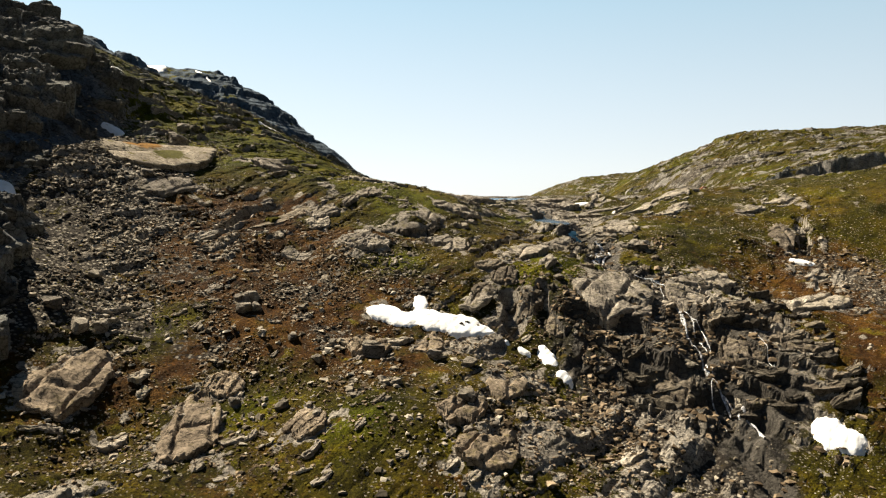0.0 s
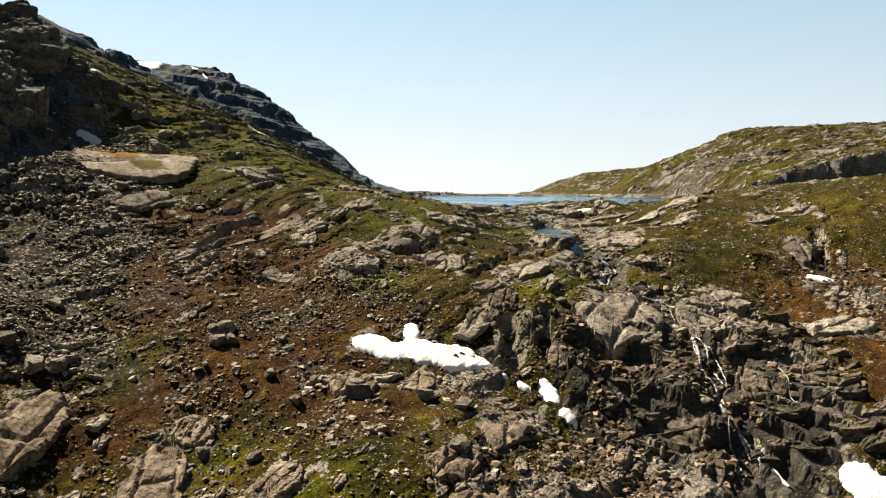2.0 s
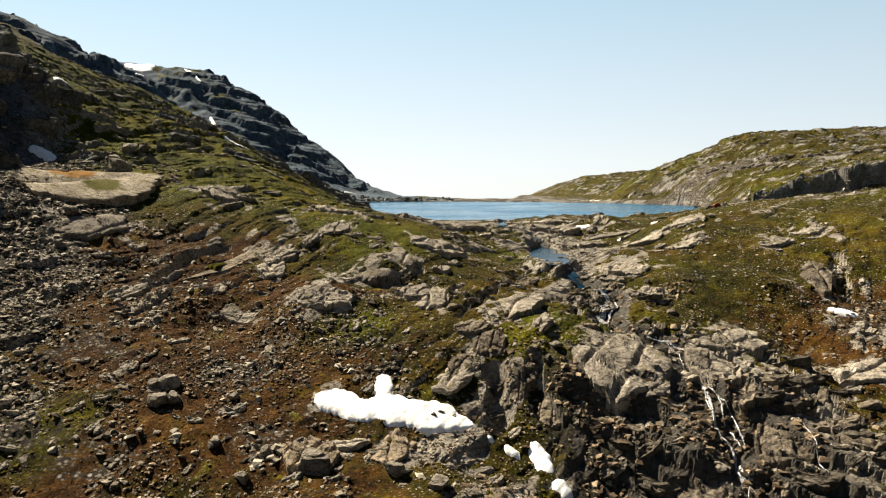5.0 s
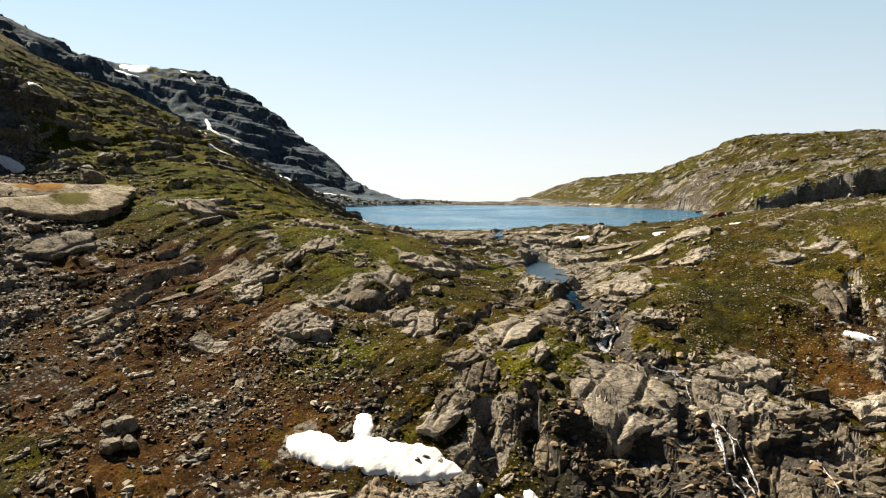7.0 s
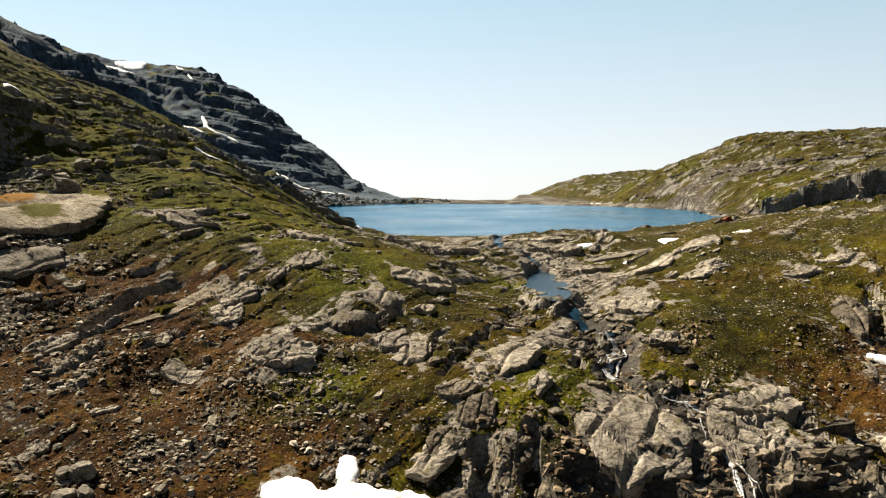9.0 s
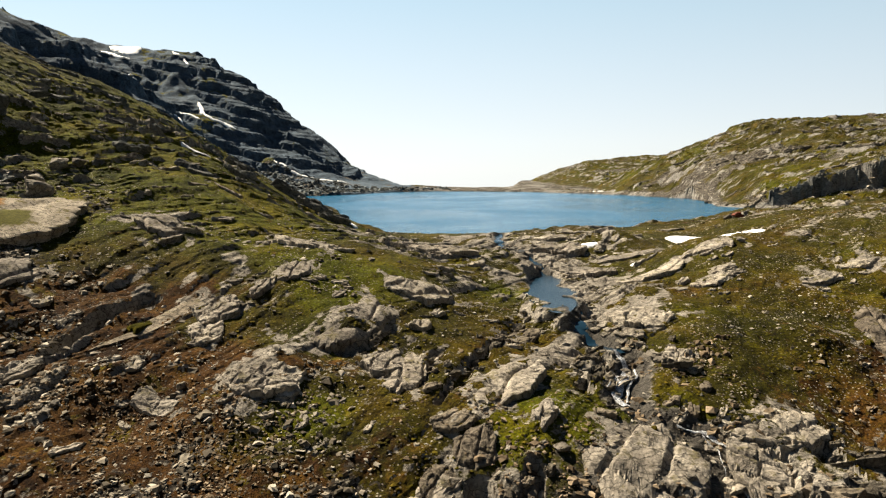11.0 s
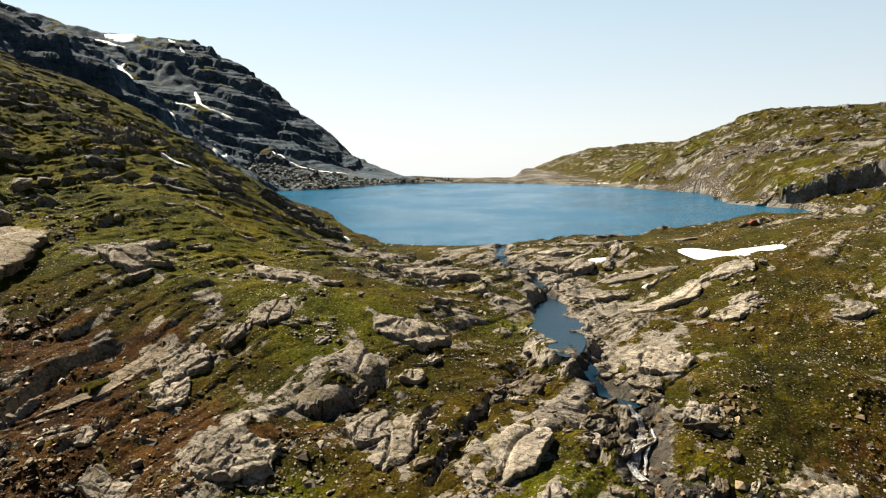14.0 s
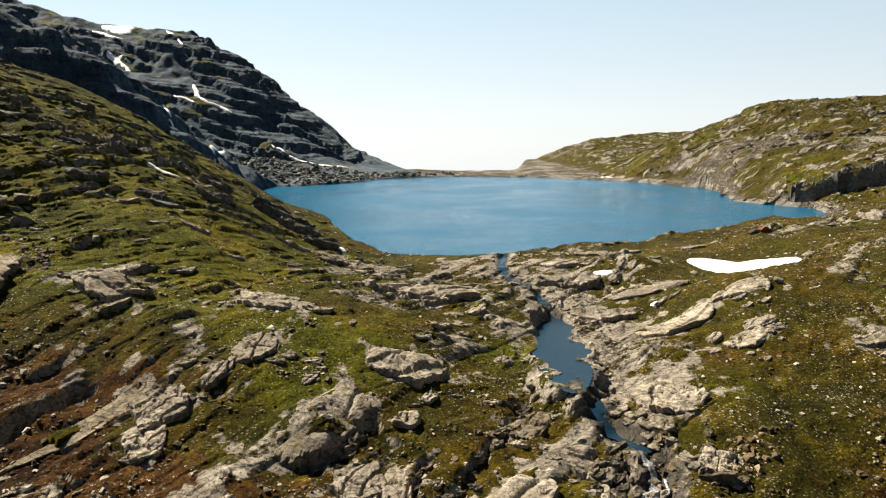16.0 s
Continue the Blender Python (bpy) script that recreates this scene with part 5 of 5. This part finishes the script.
snow(((-24, 311, 3.2, 1.8, -0.5),), 0.6, 0.3, "small white snow patch under a dark ledge")
snow(((-74.5, 295.5, 3.6, 0.9, 0.1), (-71, 297, 3.0, 0.8, 0.5)), 0.4, 0.3, "thin white snow streak on the grassy shoulder")
snow(((-104, 223, 3.2, 2.0, 0.2),), 0.6, 0.3, "small snow patch among scree under the crags")
snow(((-101.5, 162.5, 2.4, 2.6, 0.2),), 0.6, 0.3, "small snow patch at the foot of the dark crags")
snow(((-123.5, 270, 2.4, 1.6, 0.2),), 0.6, 0.3, "small snow patch high on the grassy shoulder")


def streak(width, *points):
    out = []
    for (ax, ay), (bx_, by_) in zip(points, points[1:]):
        out.append(((ax + bx_) / 2, (ay + by_) / 2, math.hypot(bx_ - ax, by_ - ay) / 2 + 0.7 * width, width, math.atan2(by_ - ay, bx_ - ax)))
    return tuple(out)


for blobs in (
    ((-457, 1098, 15, 9, 0.3), (-441, 1089, 14, 9, 0.3), (-459, 1066, 11, 6, 0.3), (-437, 1098, 10, 9, 0.3), (-445, 1064, 15, 6, 0.3)),
    streak(2.6, (-438, 1026), (-423, 1021), (-408, 1011), (-394, 999)) + streak(2.0, (-421, 1025), (-404, 1019)),
    streak(2.4, (-384, 1106), (-371, 1095)) + streak(1.8, (-357, 1074), (-343, 1055)),
    streak(3.0, (-309, 989), (-293, 959), (-280, 953), (-268, 961), (-254, 958)) + streak(2.0, (-320, 954), (-297, 946)),
    streak(2.8, (-198, 930), (-178, 909), (-162, 910), (-144, 915), (-124, 917), (-110, 932)),
    streak(2.4, (-163, 599), (-168, 651), (-207, 859)),
    streak(2.2, (-198, 613), (-182, 582)),
):
    snow(blobs, 1.5, 0.8, "white summer snow field on the dark mountainside", 1.2, 5.0)
snow(((176, 826, 8, 4, 0.2),), 0.8, 0.8, "small white snow patch on the far lake shore", 0.9, 1.0)


# ---- running water ----
def along(points, step):
    out = []
    for (ax, ay), (bx_, by_) in zip(points, points[1:]):
        n = max(2, int(math.hypot(bx_ - ax, by_ - ay) / step))
        out += [(ax + (bx_ - ax) * k / n, ay + (by_ - ay) * k / n) for k in range(n)]
    return np.array(out + [points[-1]], float)


def ribbon(name, points, width, mat, lift, seed, wander=0.0, sag=True):
    """A strip of water that follows its bed."""
    p = along(points, 0.4)
    k = np.arange(len(p))
    p = p + wander * np.stack([rough(k * 0.4, 0 * k + seed, 5, 3, seed), 0.4 * rough(k * 0.4, 0 * k + seed + 9, 5, 3, seed + 1)], 1)
    d = np.gradient(p, axis=0)
    d /= np.linalg.norm(d, axis=1, keepdims=True) + 1e-9
    side = np.stack([-d[:, 1], d[:, 0]], 1)
    w = width * (1 + 0.45 * rough(k * 0.4, 0 * k + 3 * seed, 3, 3, seed + 2))
    cols = np.linspace(-0.5, 0.5, 5)
    v = []
    for c in cols:
        xy = p + side * (c * w)[:, None]
        v.append(np.concatenate([xy, ground(xy[:, 0], xy[:, 1])[:, None]], 1))
    v = np.array(v)
    if sag:
        level = v[:, :, 2].min(0)
        level = np.convolve(np.pad(level, 3, "edge"), np.ones(7) / 7, "valid")
        v[:, :, 2] = level + lift
    else:
        v[:, :, 2] += lift + 0.12 * (1 - (2 * cols[:, None]) ** 2)
    v = v.transpose(1, 0, 2).reshape(-1, 3)
    return new(name, mesh_of(name, v, grid_faces(5, len(p)), mat, True))


for x, y, size in ((213, 588, 9), (219, 584, 6), (207, 590, 4)):
    rock = new("flat_rock", SLAB_SHAPES[int(x) % 9])
    rock.matrix_world = Matrix.Translation((x, y, 0.5)) @ Matrix.Rotation(0.4, 4, "Z") @ Matrix.Diagonal((size * 0.8, size * 0.45, 2.2, 1))
    tagged(rock, "low pale rock rising from the lake", "rock", "rocks in the lake")
tagged(ribbon("brook", STREAM[:5], 2.4, POOL_WATER, 0.3, 91), "narrow dark brook leaving the lake between rocks", "brook")
tagged(ribbon("brook", STREAM[6:10], 2.6, POOL_WATER, 0.4, 92), "dark brook running over bedrock below the pool", "brook")
wx, wy = np.meshgrid(np.arange(24, 50, 0.5), np.arange(208, 276, 0.5))
inside = patch(wx.ravel(), wy.ravel(), 36.3, 241, 5.0, 24, -0.065) > 0.15
f = grid_faces(wx.shape[1], wx.shape[0])
f = f[inside[f].all(1)]
used, back_ = np.unique(f, return_inverse=True)
tagged(new("pool", mesh_of("pool", np.stack([wx.ravel(), wy.ravel(), np.full(wx.size, -5.55)], 1)[used], back_.reshape(-1, 4), POOL_WATER, True)), "still dark pool in the bedrock reflecting the sky", "pool")

fall = new("waterfall")
fall.location = (53, 140, float(ground(np.array([53.0]), np.array([140.0]))[0]))
tagged(fall, "thin white waterfall splitting into strands over dark rock", "waterfall")
MAIN = ((47, 171.5), (51.2, 170.7), (54.3, 167.9), (55, 164.6), (54.1, 160.8), (53.8, 157), (52.6, 147), (53.8, 144), (53.4, 139.5), (54.8, 134.3), (56.5, 129.2), (57.5, 122))
for k, (points, width) in enumerate(((MAIN, 0.55), (MAIN[4:9], 0.36), (((50.8, 170.5), (52.4, 168), (51.9, 163.6)), 0.25), (((54, 161.5), (55.8, 156), (54.6, 150), (55.6, 145)), 0.32), (((68.1, 150), (67, 143), (66, 137)), 0.22), (((54.2, 139), (52.8, 134), (53.5, 128)), 0.25), (((54.8, 135), (57.5, 131), (59.5, 126)), 0.3), (((55, 160), (56.8, 153), (57, 146)), 0.25))):
    strand = ribbon("strand", points, 0.8 * width, FOAM, 0.4, 120 + 7 * k, 0.4, False)
    strand.parent = fall
    strand.matrix_parent_inverse = Matrix.Translation(fall.location).inverted()
for k, (points, width) in enumerate(((((42.5, 193), (43.2, 190.4), (43.7, 188.5), (42.9, 185.5), (40.7, 182.6), (38.9, 179), (40.5, 175.5)), 1.2), (((44.6, 189.5), (44.6, 186), (42.2, 182.5), (40.5, 177)), 0.4), (((42.8, 186.5), (40, 184), (37.6, 180)), 0.3))):
    if k == 0:
        upper = new("waterfall")
        upper.location = (43, 183, float(ground(np.array([43.0]), np.array([183.0]))[0]))
        tagged(upper, "short white cascade in the brook above the cliff", "waterfall")
    strand = ribbon("strand", points, width, FOAM, 0.45, 160 + 7 * k, 0.5, False)
    strand.parent = upper
    strand.matrix_parent_inverse = Matrix.Translation(upper.location).inverted()
